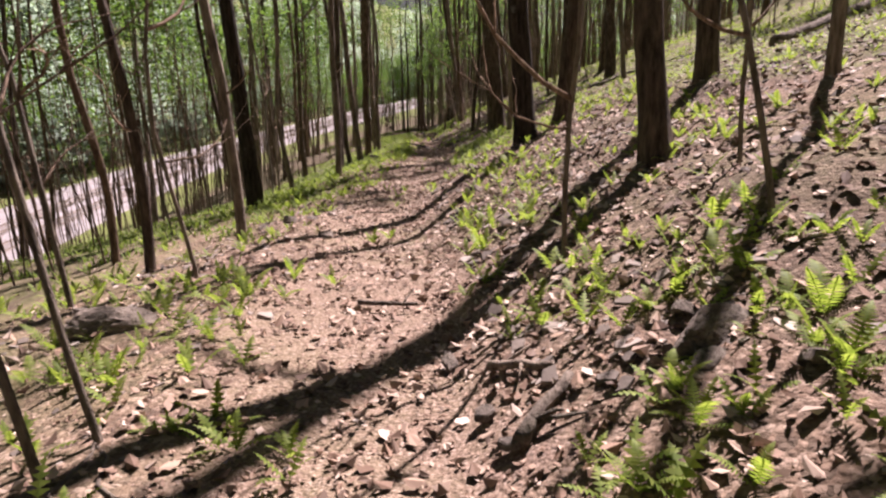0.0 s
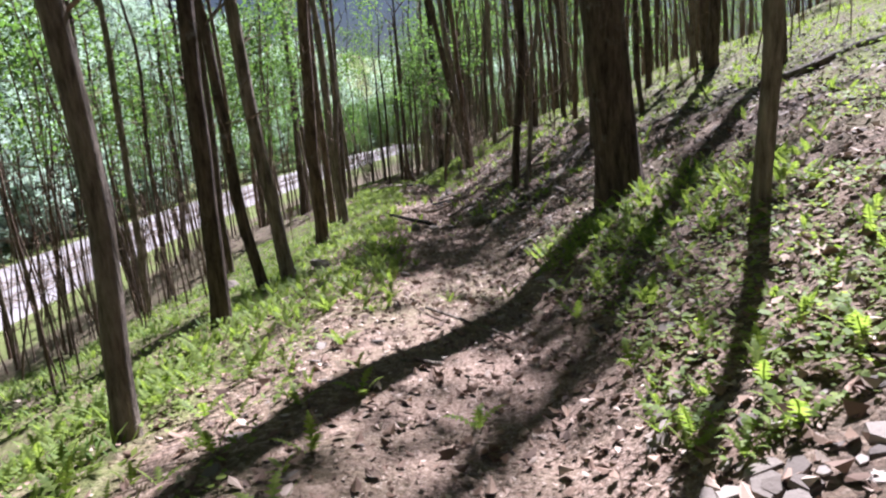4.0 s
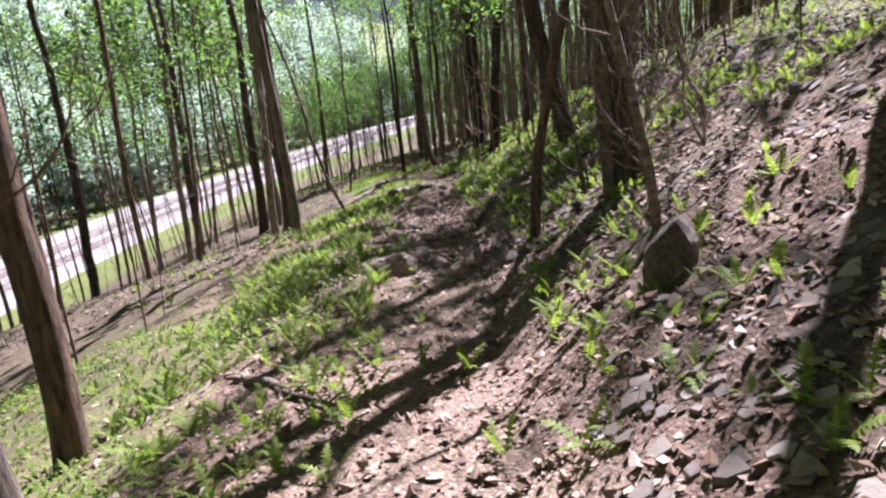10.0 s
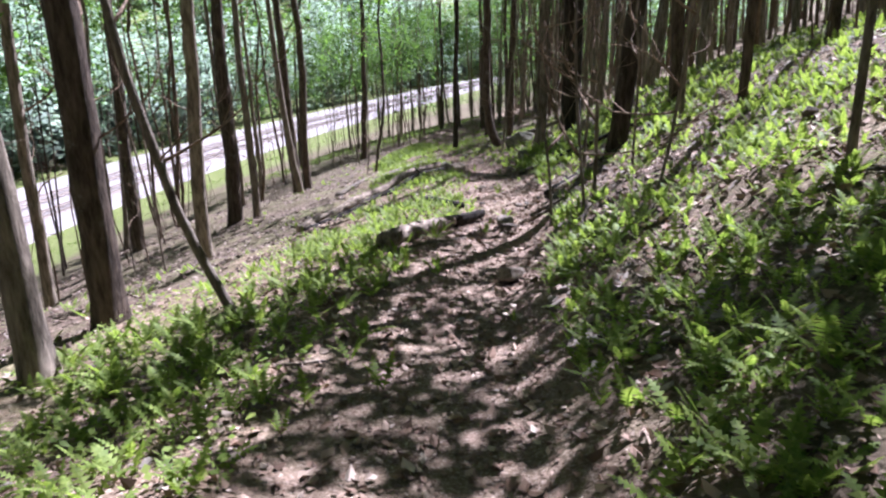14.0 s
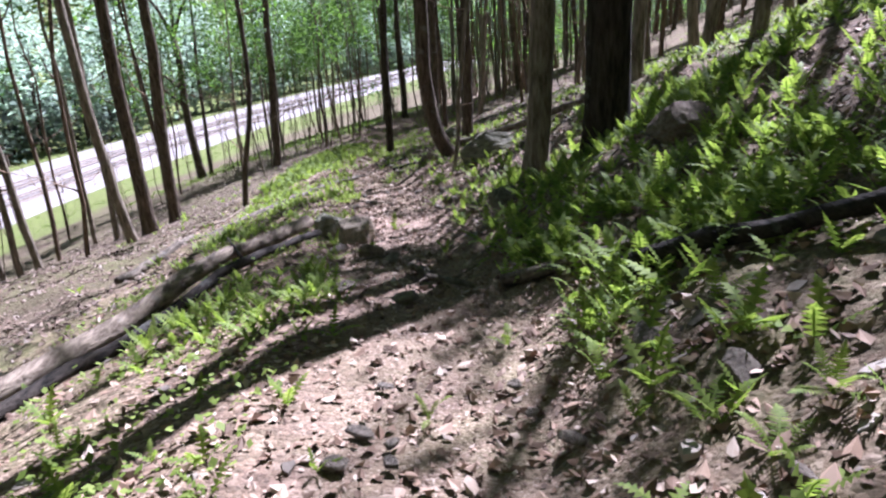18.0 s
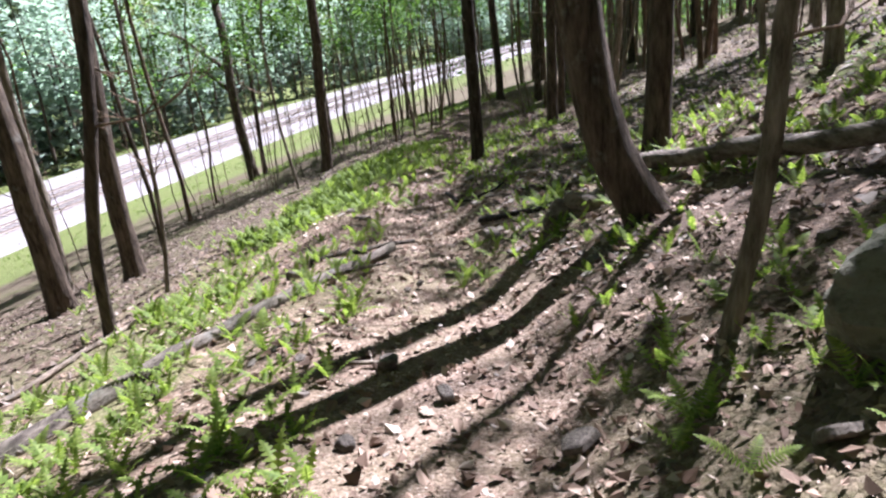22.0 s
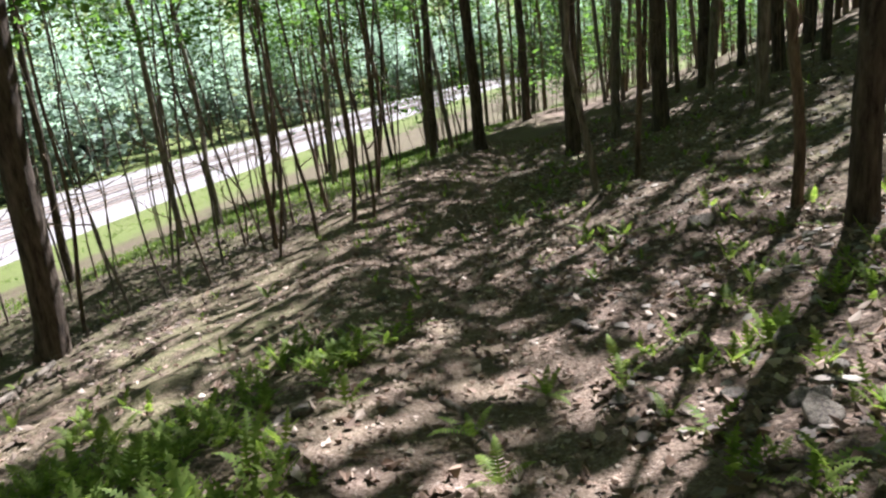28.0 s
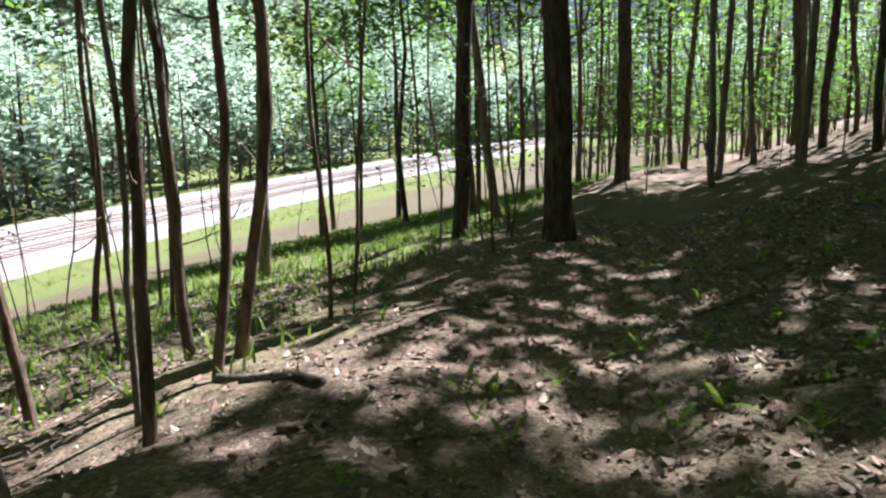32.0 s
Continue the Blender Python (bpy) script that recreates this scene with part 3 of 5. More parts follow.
TREES_E = [
    (2.81, 46.31, 0.2, 0, 0),
    (-8.83, 50.59, 0.3, 0.03, -0),
    (1.65, 50.75, 0.43, -0.01, -0),
    (0.96, 50.79, 0.24, 0.05, 0),
    (-5.93, 51.12, 0.19, 0, 0),
    (-6.64, 51.49, 0.35, 0.04, 0),
    (-14.26, 53.04, 0.38, 0.07, -0),
    (0.11, 54.85, 0.07, 0.12, 0.02),
    (-3.92, 56.85, 0.1, 0.1, 0.02),
    (-6.78, 57.96, 0.23, -0.11, -0.02),
    (-4.56, 58.7, 0.05, 0.08, 0.02),
    (0.42, 58.77, 0.23, 0.04, 0.01),
    (2.06, 59.35, 0.15, -0.01, -0),
    (-7.8, 61.02, 0.36, -0.03, -0.01),
    (2.34, 62.54, 0.1, -0.06, -0.01),
    (-8, 63.2, 0.36, 0.02, 0),
    (-1.74, 64.07, 0.22, 0.03, 0),
    (-10.44, 64.4, 0.2, 0, 0),
]
TREES_F = [
    (-0.49, 67.12, 0.22, 0.03, 0),
    (0.93, 68.63, 0.07, 0.16, 0.02),
    (-0.21, 70.4, 0.18, -0.01, -0),
    (-0.31, 71.09, 0.08, -0.04, -0),
    (1.15, 71.76, 0.21, 0.1, 0.01),
    (-6.85, 68.78, 0.075, -0.06, 0),
    (-7.4, 72.83, 0.33, 0.07, 0.01),
    (-13.93, 73.83, 0.098, 0.01, 0),
    (-1.31, 73.89, 0.084, -0.09, -0),
    (-8.1, 74.51, 0.063, 0.01, 0),
    (-0.67, 74.72, 0.077, 0.01, 0),
    (-1.17, 75.18, 0.035, -0.07, -0),
    (-5.19, 76.21, 0.063, -0.12, -0.01),
    (-5.94, 76.44, 0.084, -0.04, -0),
    (-4.66, 76.52, 0.07, -0.01, -0),
    (-4.35, 76.57, 0.056, -0.05, -0),
    (-13.25, 76.59, 0.098, 0.08, 0.01),
]
TREES_G = [
    (-6.23, 76.73, 0.035, -0.19, -0.01),
    (0.63, 78.89, 0.27, -0.02, -0),
    (-0.95, 78.94, 0.28, 0.01, 0),
    (-4.63, 78.99, 0.063, 0.07, 0.01),
    (-6.72, 79.61, 0.091, 0.03, 0),
    (-5.85, 79.75, 0.07, -0.1, -0.01),
    (-4.86, 80.1, 0.07, 0.02, 0),
    (0.1, 80.44, 0.19, 0.03, 0),
    (-4.91, 80.56, 0.091, 0.06, 0.01),
    (-5.48, 80.94, 0.084, -0.04, -0.01),
    (3.54, 81.03, 0.25, -0.08, -0.01),
    (-9.54, 81.85, 0.077, 0.03, 0),
    (-10.07, 82.06, 0.17, -0.02, -0),
    (-8.27, 83.81, 0.084, 0.07, 0.01),
    (-9.81, 83.83, 0.15, -0.01, -0),
    (-2.72, 84.11, 0.32, -0.01, -0),
    (3.03, 84.4, 0.29, -0, -0),
    (-7.15, 86.43, 0.18, 0.05, 0.01),
]
TREES_H = [
    (-4.15, 87.24, 0.26, 0.03, 0),
    (-3.63, 88.12, 0.17, -0.11, -0.01),
    (-0.91, 93.98, 0.36, 0, 0),
]
NEAR_TREES = TREES_A + TREES_B + TREES_C + TREES_D + TREES_E + TREES_F + TREES_G + TREES_H


# Trees left without crowns to let the sun reach the trail: x, y.
BARE = [
    (4.24, 55.59), (3.91, 58.5), (4.51, 56.99), (3.44, 70.46), (1.15, 71.76), (2.44, 91.77), (7.1, 27.6), (1.62, 31.52), (2.34, 62.54), (4.02, 23.34), (7.18, 53.55), (2.77, 54.11),
    (4.8, 17.21), (3.47, 30.92),
]


def leafy(x, y):
    """How likely a tree carries a crown: varied to place shade and sun."""
    if any(abs(x - a) < .06 and abs(y - b) < .06 for a, b in BARE):
        return -1.0
    lat = x - line_x(y)
    base = float(np.interp(y, (0, 13, 15, 20, 22, 31.5, 33, 36, 37.5, 46.5, 48.5, 51.3, 52.5, 61, 63, 67, 68.5, 73, 75, 81, 83, 91, 93), (.2, .2, .7, .7, .85, .95, .12, .12, .85, .85, .1, .1, .9, .9, .3, .3, .85, .85, .45, .4, .25, .25, .8)))
    if 0 < lat < 3.3 and (y < 41 or 53 < y < 62 or 69 < y < 75):
        return .1
    if 0 < lat < 3.3 and 75 < y < 79:
        return .7
    if lat < 6.5 and 48 < y < 54:
        return .1
    if lat > 4 and 82 < y < 87:
        return .6
    if lat > 3.3 and 73 < y < 77.5:
        return .85
    return max(base, .55) if lat < -5 else base


# Trees with blackened, with brown and with pale bark: x, y.
BROWN_TREES = [(0.8, 31.78), (-2, 23.65), (-7.4, 72.83), (-2.52, 29.95)]
BLACK_TREES = [(1.57, 44.28), (1.65, 50.75), (-1.74, 64.07), (-3.05, 12.13), (1.43, 10.14)]
PALE_TREES = [(0.96, 50.79), (-1.31, 73.89), (-1.93, 18.72), (3.23, 8.17), (-2.6, 38.2), (2.95, 36.21)]
for i, (tx, ty, td, lx, ly) in enumerate(NEAR_TREES):
    lat = tx - line_x(ty)
    bark = BARK_BLACK if (tx, ty) in BLACK_TREES else BARK if td > .24 else BARK_BROWN if (tx, ty) in BROWN_TREES else BARK_GREY if td < .1 and ty < 70 or (tx, ty) in PALE_TREES else BARK_BROWN if td < .1 else (BARK_GREY if (i * 7) % 5 < 2 else BARK_BROWN if (i * 3) % 4 == 0 else BARK)
    look_of = "dark" if bark in (BARK, BARK_BLACK) else "grey" if bark is BARK_GREY else "brown"
    if td < .085:
        words = f"thin {look_of}-barked sapling rising from the leaf litter"
    elif td < .2:
        words = f"slender {look_of}-barked young tree on the wooded slope"
    else:
        words = f"stout {look_of}-barked tree with furrowed bark and root flare"
    plant_tree(tx, ty, max(td, .03), (lx, ly), bark, words, "trees along the trail", 100 + i, 2 if td < .085 else 9 if ty < 20 else 5, 5 if 14 < ty < 60 and td < .3 else 2, leafy(tx, ty))
plant_tree(.08, 56.66, .27, (-.01, 0), BARK, "stout dark-barked tree with a bent foot and root flare", "trees along the trail", 99, 4, 2, 1.0, hook=.4)



def forked_tree(x, y, dia):
    """A large tree that forks, with long low boughs reaching out over the railway."""
    t = thing("tree", "large dark tree with a forked trunk and long low leafy boughs", "tree", "trees along the trail", pose(x, y, ground_z(x, y)))
    part("trunk", mesh_of("trunk", *tube([(0, 0, -.4), (0, 0, .1), (-.1, 0, 1), (-.25, 0, 2.6), (-.3, 0, 4.4), (-.2, 0, 6.5), (-.3, 0, 8)], [dia * .75, dia * .65, dia * .5, dia * .46, dia * .44, dia * .4, dia * .36], 12, .1, 3), True), BARK, t)
    part("trunk", mesh_of("trunk", *tube([(.5, .2, -.4), (.5, .2, .1), (.5, .2, 1.5), (.55, .3, 3.5), (.6, .3, 6), (.8, .3, 9), (.9, .3, 12)], [dia * .34, dia * .3, dia * .24, dia * .22, dia * .2, dia * .15, .03], 9, .1, 5), True), BARK, t)
    for i, line in enumerate((
        [(-.25, 0, 4.1), (-.8, .1, 4.6), (-1.5, .2, 5.2), (-2.6, .2, 5.2), (-3.7, 0, 5.0), (-4.9, -.2, 5.0)],
        [(-.25, 0, 5.0), (-.9, .2, 5.6), (-1.6, .3, 6.1), (-2.4, .3, 6.8), (-3.3, .2, 7.1), (-4.2, .2, 6.9)],
        [(-.3, 0, 7.9), (-.8, -.1, 9.2), (-1.6, -.2, 10.6), (-2.2, -.2, 12.2), (-2.5, -.2, 14)],
        [(-.3, 0, 7.9), (.3, .2, 9.3), (1.1, .3, 10.6), (1.8, .3, 12.4), (2.1, .3, 14.2)],
        [(-.3, 0, 7.8), (-.2, .3, 10), (-.1, .6, 12.4), (0, .7, 15)],
    )):
        bough = part("limb", mesh_of("limb", *tube(line, [dia * (.24 - .19 * k / (len(line) - 1)) for k in range(len(line))], 8, .12, i), True), BARK, t)
        for j, p in enumerate(line[2:]):
            for e in range(2):
                part("twig", TWIGS[(i + j + e) % 5], BARK, bough, m=pose(*p, 0, -20 + 25 * e, 150 * e + 70 * i + 40 * j) @ Matrix.Scale(1.5, 4))
        rng = random.Random(640 + i)
        tips = [Vector(p) + Vector((rng.gauss(0, .5), rng.gauss(0, .6), rng.uniform(-.4, .8))) for p in line[2:] for _ in range(6)]
        part("crown", mesh_of("crown", *leaf_cards(tips, 14, .42, .2, rng)), LEAF, t)


forked_tree(-14.6, 83.3, .46)

# Fill of the woods away from the trail.
TRUNK_POOL = []
for i, d in enumerate((.10, .14, .18, .23, .28, .35)):
    for j in range(2):
        me, _, _ = trunk_mesh(12 + d * 16, d, (.03 * (j * 2 - 1), .02), .5, 8, 300 + i * 3 + j, False)
        me.materials.append((BARK, BARK_BROWN, BARK_GREY)[(i + j) % 3])
        TRUNK_POOL.append((me, d, 12 + d * 16))


def wood_tree(x, y, pick, seed, size=1.0, full=False):
    r = random.Random(seed)
    me, d, h = TRUNK_POOL[pick]
    t = thing("tree", "slender dark forest tree with an open leafy crown", "tree", "trees of the wood", pose(x, y, ground_z(x, y), r.gauss(0, 1.5), r.gauss(-1.5, 1.5), r.uniform(0, 360)))
    t.scale = (size, size, size)
    part("trunk", me, None, t)
    for _ in range(2):
        part("limb", BOUGHS[r.randrange(5)], BARK, t, m=pose(0, 0, h * r.uniform(.35, .75), 0, -r.uniform(5, 40), r.uniform(0, 360)) @ Matrix.Scale(r.uniform(.6, .9), 4))
    for _ in range(2):
        part("dead_twig", TWIGS[r.randrange(5)], TWIG, t, m=pose(0, 0, h * r.uniform(.1, .35), 0, r.uniform(-20, 15), r.uniform(0, 360)) @ Matrix.Scale(r.uniform(1.0, 1.9), 4))
    odds = leafy(x, y)
    if r.random() < odds or full and odds >= 0:
        w = r.uniform(.8, 1.15) * (1.6 if y > 83 else 1.2 if y > 68 else 1)
        part("crown", THIN_CROWNS[r.randrange(4)] if y < 92 and x > line_x(y) else CROWNS[r.randrange(6)], LEAF, t, m=pose(0, 0, h * .5, 0, 0, r.uniform(0, 360)) @ Matrix.Diagonal((w, w, h * .52 / 6.5, 1)))


taken = [(a, b) for a, b, *_ in NEAR_TREES] + [(-14.6, 83.3)]


def free_spot(x, y, gap):
    return all((x - a) ** 2 + (y - b) ** 2 > gap * gap for a, b in taken)


def scatter_trees(count, y0, y1, lat0, lat1, gap, picks, seed, ok=None):
    r = random.Random(seed)
    made = tries = 0
    while made < count and tries < count * 12:
        tries += 1
        y = r.uniform(y0, y1)
        x = line_x(y) + r.uniform(lat0, lat1)
        if not free_spot(x, y, gap) or (ok and not ok(x, y)):
            continue
        taken.append((x, y))
        wood_tree(x, y, r.choice(picks), seed * 1000 + made, r.uniform(.85, 1.15))
        made += 1


# Trees added in full leaf to shade the trail, unless listed in BARE.
for i, (wx, wy) in enumerate(((7.5, 29.4), (8.7, 31.2), (7.1, 27.6), (6.9, 58.6), (7.9, 60.2), (6.6, 42.0))):
    taken.append((wx, wy))
    wood_tree(wx, wy, 4 + i % 3, 6100 + i, 1.05, True)
clear_of_rails = lambda x, y: x > rail_x(y) + 11.5
scatter_trees(95, 2, 100, 7.5, 26, 1.9, (2, 3, 4, 5, 6, 7, 8, 9), 21)
# Next eight groups are added uphill, mostly so their crowns shade the trail.
scatter_trees(16, 42, 78, 4.4, 7.5, 1.7, (1, 2, 3, 4, 5), 28)
scatter_trees(5, 54, 60, 3.4, 6, 1.2, (1, 2, 3, 4), 29)
scatter_trees(5, 28, 34, 5.6, 8, 1.4, (1, 2, 3, 4, 5), 30)
scatter_trees(6, 39, 45, 5.0, 7.5, 1.4, (1, 2, 3), 31)
scatter_trees(26, 79, 98, 3.2, 10, 1.5, (2, 3, 4, 5, 6), 23)
scatter_trees(8, 65, 72.5, 4.6, 8.5, 1.5, (2, 3, 4, 5), 33)
scatter_trees(6, 51, 58, 4.2, 8, 1.4, (2, 3, 4), 35)
scatter_trees(14, 89, 98, .8, 5, 1.3, (1, 2, 3, 4), 27)
scatter_trees(75, 3, 72, -19, -6.5, 1.5, (0, 1, 2, 3, 4), 24, clear_of_rails)
scatter_trees(12, 84, 135, -9, -3, 2.4, (0, 1, 2, 3, 6), 25, clear_of_rails)

# Three more trees added only for the shade of their crowns.
for i, (wx, wy) in enumerate(((3.9, 86.9), (4.3, 67.6), (7.6, 56.2))):
    taken.append((wx, wy))
    wood_tree(wx, wy, 2 + i % 3, 6200 + i, 1.0, True)


def sapling_row(count, y0, y1, lat0, lat1, seed):
    """Thin pole saplings crowded on the lower slope."""
    r = random.Random(seed)
    made = 0
    while made < count:
        y = r.uniform(y0, y1)
        x = line_x(y) + r.uniform(lat0, lat1)
        made += 1
        if not free_spot(x, y, .5) or not clear_of_rails(x, y):
            continue
        taken.append((x, y))
        plant_tree(x, y, r.uniform(.026, .052), (r.gauss(-.02, .05), r.gauss(0, .04)), (BARK_BROWN, BARK_GREY)[made % 2], "thin brown pole sapling on the lower slope", "pole saplings", seed * 100 + made, 2, 1, 1.0 if y > 58 else .7, r.uniform(6, 9))


sapling_row(24, 72, 81, -11, -4.5, 31)
sapling_row(32, 75, 86, -10, -2.2, 32)
sapling_row(40, 8, 48, -13, -5, 33)
sapling_row(16, 74, 80, -4.6, -2.1, 34)

# Leafy trees that stand in the glade where the trail goes on: x, y, thickness.
for i, (gx, gy, gd) in enumerate(((-6.6, 95.2, .16), (-5.2, 98.5, .2), (-8.2, 102, .22), (-3.4, 96.5, .15), (-9.8, 97.5, .17), (-1.6, 101, .2), (-12.0, 106, .24), (-6.0, 107, .22))):
    taken.append((gx, gy))
    plant_tree(gx, gy, gd, (.02 * (i % 3 - 1), 0), (BARK, BARK_BROWN)[i % 2], "young tree with low bright green leafy boughs", "leafy trees of the glade", 7100 + i, 5, 1, 1.0, 9 + i % 3, crowns=3)

# ---- the wood further off ----


def deep_wood(name, y0, y1, lat0, lat1, count, low, seed, label, cards=20):
    """Trees that stand too far off to be told apart: trunks, bare twigs and leaves."""
    r = random.Random(seed)
    trunks, twigs, cv, cf = [], [], [], []
    for i in range(count):
        y = r.uniform(y0, y1)
        x = line_x(y) + r.uniform(lat0, lat1)
        if not free_spot(x, y, .8) or not clear_of_rails(x, y):
            continue
        z = ground_z(x, y, False)
        h, d = r.uniform(9, 17), r.uniform(.04, .10)
        lx, ly = r.gauss(-.02, .04) * h, r.gauss(0, .03) * h
        trunks.append(tube([(x, y, z - .4), (x + lx * .3, y + ly * .3, z + h * .3), (x + lx * .6 + r.gauss(0, .15), y + ly * .6, z + h * .6), (x + lx, y + ly, z + h)], [d * 1.15, d, d * .75, .02], 6))
        for _ in range(10):
            k, a, l = r.uniform(.05, .5), r.uniform(0, 6.28), r.uniform(.5, 1.8)
            p = Vector((x + lx * k, y + ly * k, z + h * k))
            q = p + Vector((math.cos(a) * l * .5, math.sin(a) * l * .5, r.uniform(-.1, .3)))
            twigs.append(tube([p, q, q + Vector((math.cos(a + .4) * l * .5, math.sin(a + .4) * l * .5, r.uniform(-.3, .3)))], [.022, .014, .005], 3, cap=False))
        centres = []
        for _ in range(cards):
            k = r.uniform(low, 1)
            a, rad = r.uniform(0, 6.28), 2.6 * (1 - .7 * max(k - .3, 0) ** 1.8) * r.uniform(.2, 1)
            centres.append((x + lx * k + rad * math.cos(a), y + ly * k + rad * math.sin(a), z + h * k))
        v, f = leaf_cards(centres, 11, .45, .3, r)
        o = len(cv)
        cv += v
        cf += [(a + o, b + o, c + o) for a, b, c in f]
    w = thing(name, label, "woods", kind="stuff")
    for n, data, m in (("trunks", merged(trunks), BARK_BROWN), ("twigs", merged(twigs), TWIG), ("foliage", (cv, cf), LEAF)):
        part(n, mesh_of(n, *data), m, w)["kind"] = "stuff"


deep_wood("upper_wood", 0, 60, 20, 55, 130, .45, 61, "brown trunks of the wood up the slope", 11)
deep_wood("upper_wood", 60, 140, 14, 60, 190, .2, 62, "dense trunks and green leaves of the wood up the slope")
deep_wood("wood_ahead", 97, 160, -13, 14, 115, .12, 63, "leafy green wood where the trail goes on", 30)
deep_wood("wood_ahead", 150, 240, -30, 70, 120, .1, 64, "leafy green wood far along the slope", 26)
deep_wood("wood_behind", -40, -5, -10, 20, 45, .4, 65, "trees behind the start of the trail", 14)

# ---- the wood beyond the railway ----


def far_wood(name, y0, y1, o0, o1, count, seed, big=1.0):
    r = random.Random(seed)
    trunks, cv, cf, normals = [], [], [], []
    for i in range(count):
        y = r.uniform(y0, y1)
        x = rail_x(y) - r.uniform(o0, o1)
        z = ground_z(x, y, False)
        h = r.uniform(11, 19) * big
        trunks.append(tube([(x, y, z - .4), (x + r.gauss(0, .2), y, z + h * .4), (x + r.gauss(0, .4), y, z + h * .9)], [.2, .14, .04], 5))
        centres = []
        for _ in range(25):
            k = r.uniform(.03, 1)
            a, rad = r.uniform(0, 6.28), 3.6 * big * (1 - .75 * max(k - .1, 0) ** 1.8) * r.uniform(.35, 1)
            centres.append((x + rad * math.cos(a), y + rad * math.sin(a), z + h * k))
        v, f = leaf_cards(centres, 22, .95 * big, .74 * big, r, True)
        o = len(cv)
        heart = Vector((x, y, z + h * .4))
        normals += [((p - heart).normalized() + Vector((0, 0, .35))).normalized() for p in v]
        cv += v
        cf += [(a + o, b + o, c + o) for a, b, c in f]
    w = thing(name, "dense leafy green wood beyond the railway", "woods", kind="stuff")
    tk = part("trunks", mesh_of("trunks", *merged(trunks)), BARK, w)
    tk["kind"] = "stuff"
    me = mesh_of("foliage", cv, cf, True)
    # Normals face outward from each tree, which softens the shading of its leaves.
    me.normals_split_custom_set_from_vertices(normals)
    cr = part("foliage", me, LEAF_HAZED, w)
    cr["kind"] = "stuff"


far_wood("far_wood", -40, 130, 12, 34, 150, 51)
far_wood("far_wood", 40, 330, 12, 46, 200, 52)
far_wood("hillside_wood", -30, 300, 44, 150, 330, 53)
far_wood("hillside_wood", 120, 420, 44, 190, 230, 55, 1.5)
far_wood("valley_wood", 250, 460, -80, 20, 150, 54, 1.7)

# ---- thin undergrowth ----


def thicket(name, y0, y1, lat0, lat1, count, seed, label, leaves=0):
    """Thin bare stems with fine twigs, too many to count."""
    r = random.Random(seed)
    stems, twigs, cv, cf = [], [], [], []
    for _ in range(count):
        y = r.uniform(y0, y1)
        x = line_x(y) + r.uniform(lat0, lat1)
        if not clear_of_rails(x, y):
            continue
        z, h, d = ground_z(x, y), r.uniform(2.5, 7), r.uniform(.006, .019)
        p = Vector((x, y, z - .1))
        pts, lean = [p], Vector((r.gauss(-.05, .09), r.gauss(0, .07), 1)).normalized()
        for _ in range(5):
            lean = (lean + Vector((r.gauss(0, .06), r.gauss(0, .06), .05))).normalized()
            pts.append(pts[-1] + lean * h / 5)
        stems.append(tube(pts, [d, d * .95, d * .85, d * .7, d * .5, d * .25], 5, cap=False))
        for _ in range(9):
            k = r.randrange(1, 5)
            q, a, l = pts[k].lerp(pts[k + 1], r.random()), r.uniform(0, 6.28), r.uniform(.25, .9)
            m = q + Vector((math.cos(a) * l * .5, math.sin(a) * l * .5, l * r.uniform(.05, .3)))
            e = m + Vector((math.cos(a + r.uniform(-.6, .6)) * l * .5, math.sin(a + r.uniform(-.6, .6)) * l * .5, l * r.uniform(-.1, .25)))
            twigs.append(tube([q, m, e], [d * .35, d * .25, .0015], 3, cap=False))
            if leaves and r.random() < .5:
                v, f = leaf_cards([e], leaves, .14, .07, r)
                o = len(cv)
                cv += v
                cf += [(a1 + o, b1 + o, c1 + o) for a1, b1, c1 in f]
    w = thing(name, label, "undergrowth", kind="stuff")
    part("stems", mesh_of("stems", *merged(stems), True), BARK_BROWN, w)["kind"] = "stuff"
    part("twigs", mesh_of("twigs", *merged(twigs)), TWIG, w)["kind"] = "stuff"
    if cv:
        part("foliage", mesh_of("foliage", cv, cf), LEAF, w)["kind"] = "stuff"


thicket("thicket", 4, 27, -12, -3.4, 300, 411, "thin bare brown stems and twigs crowded on the downhill slope")
thicket("thicket", 24, 46, 3.2, 9, 90, 417, "brown twiggy undergrowth between the trees")
thicket("thicket", 14, 50, 5, 16, 90, 413, "thin brown twiggy undergrowth on the uphill slope")
thicket("thicket", 27, 46, -12, -3.4, 50, 418, "a few thin bare stems on the downhill slope")
thicket("thicket", 10, 52, 9, 32, 260, 419, "haze of fine pale brown twigs among the trees up the slope")
thicket("thicket", 48, 76, -13, -4.5, 22, 414, "thin bare stems and twigs above the railway", 3)
thicket("thicket", 60, 100, 4.5, 18, 130, 415, "thin leafy undergrowth among the trees up the slope", 6)
thicket("thicket", 84, 125, -12, 4, 120, 416, "leafy undergrowth where the trail goes on", 16)

# ---- ferns ----


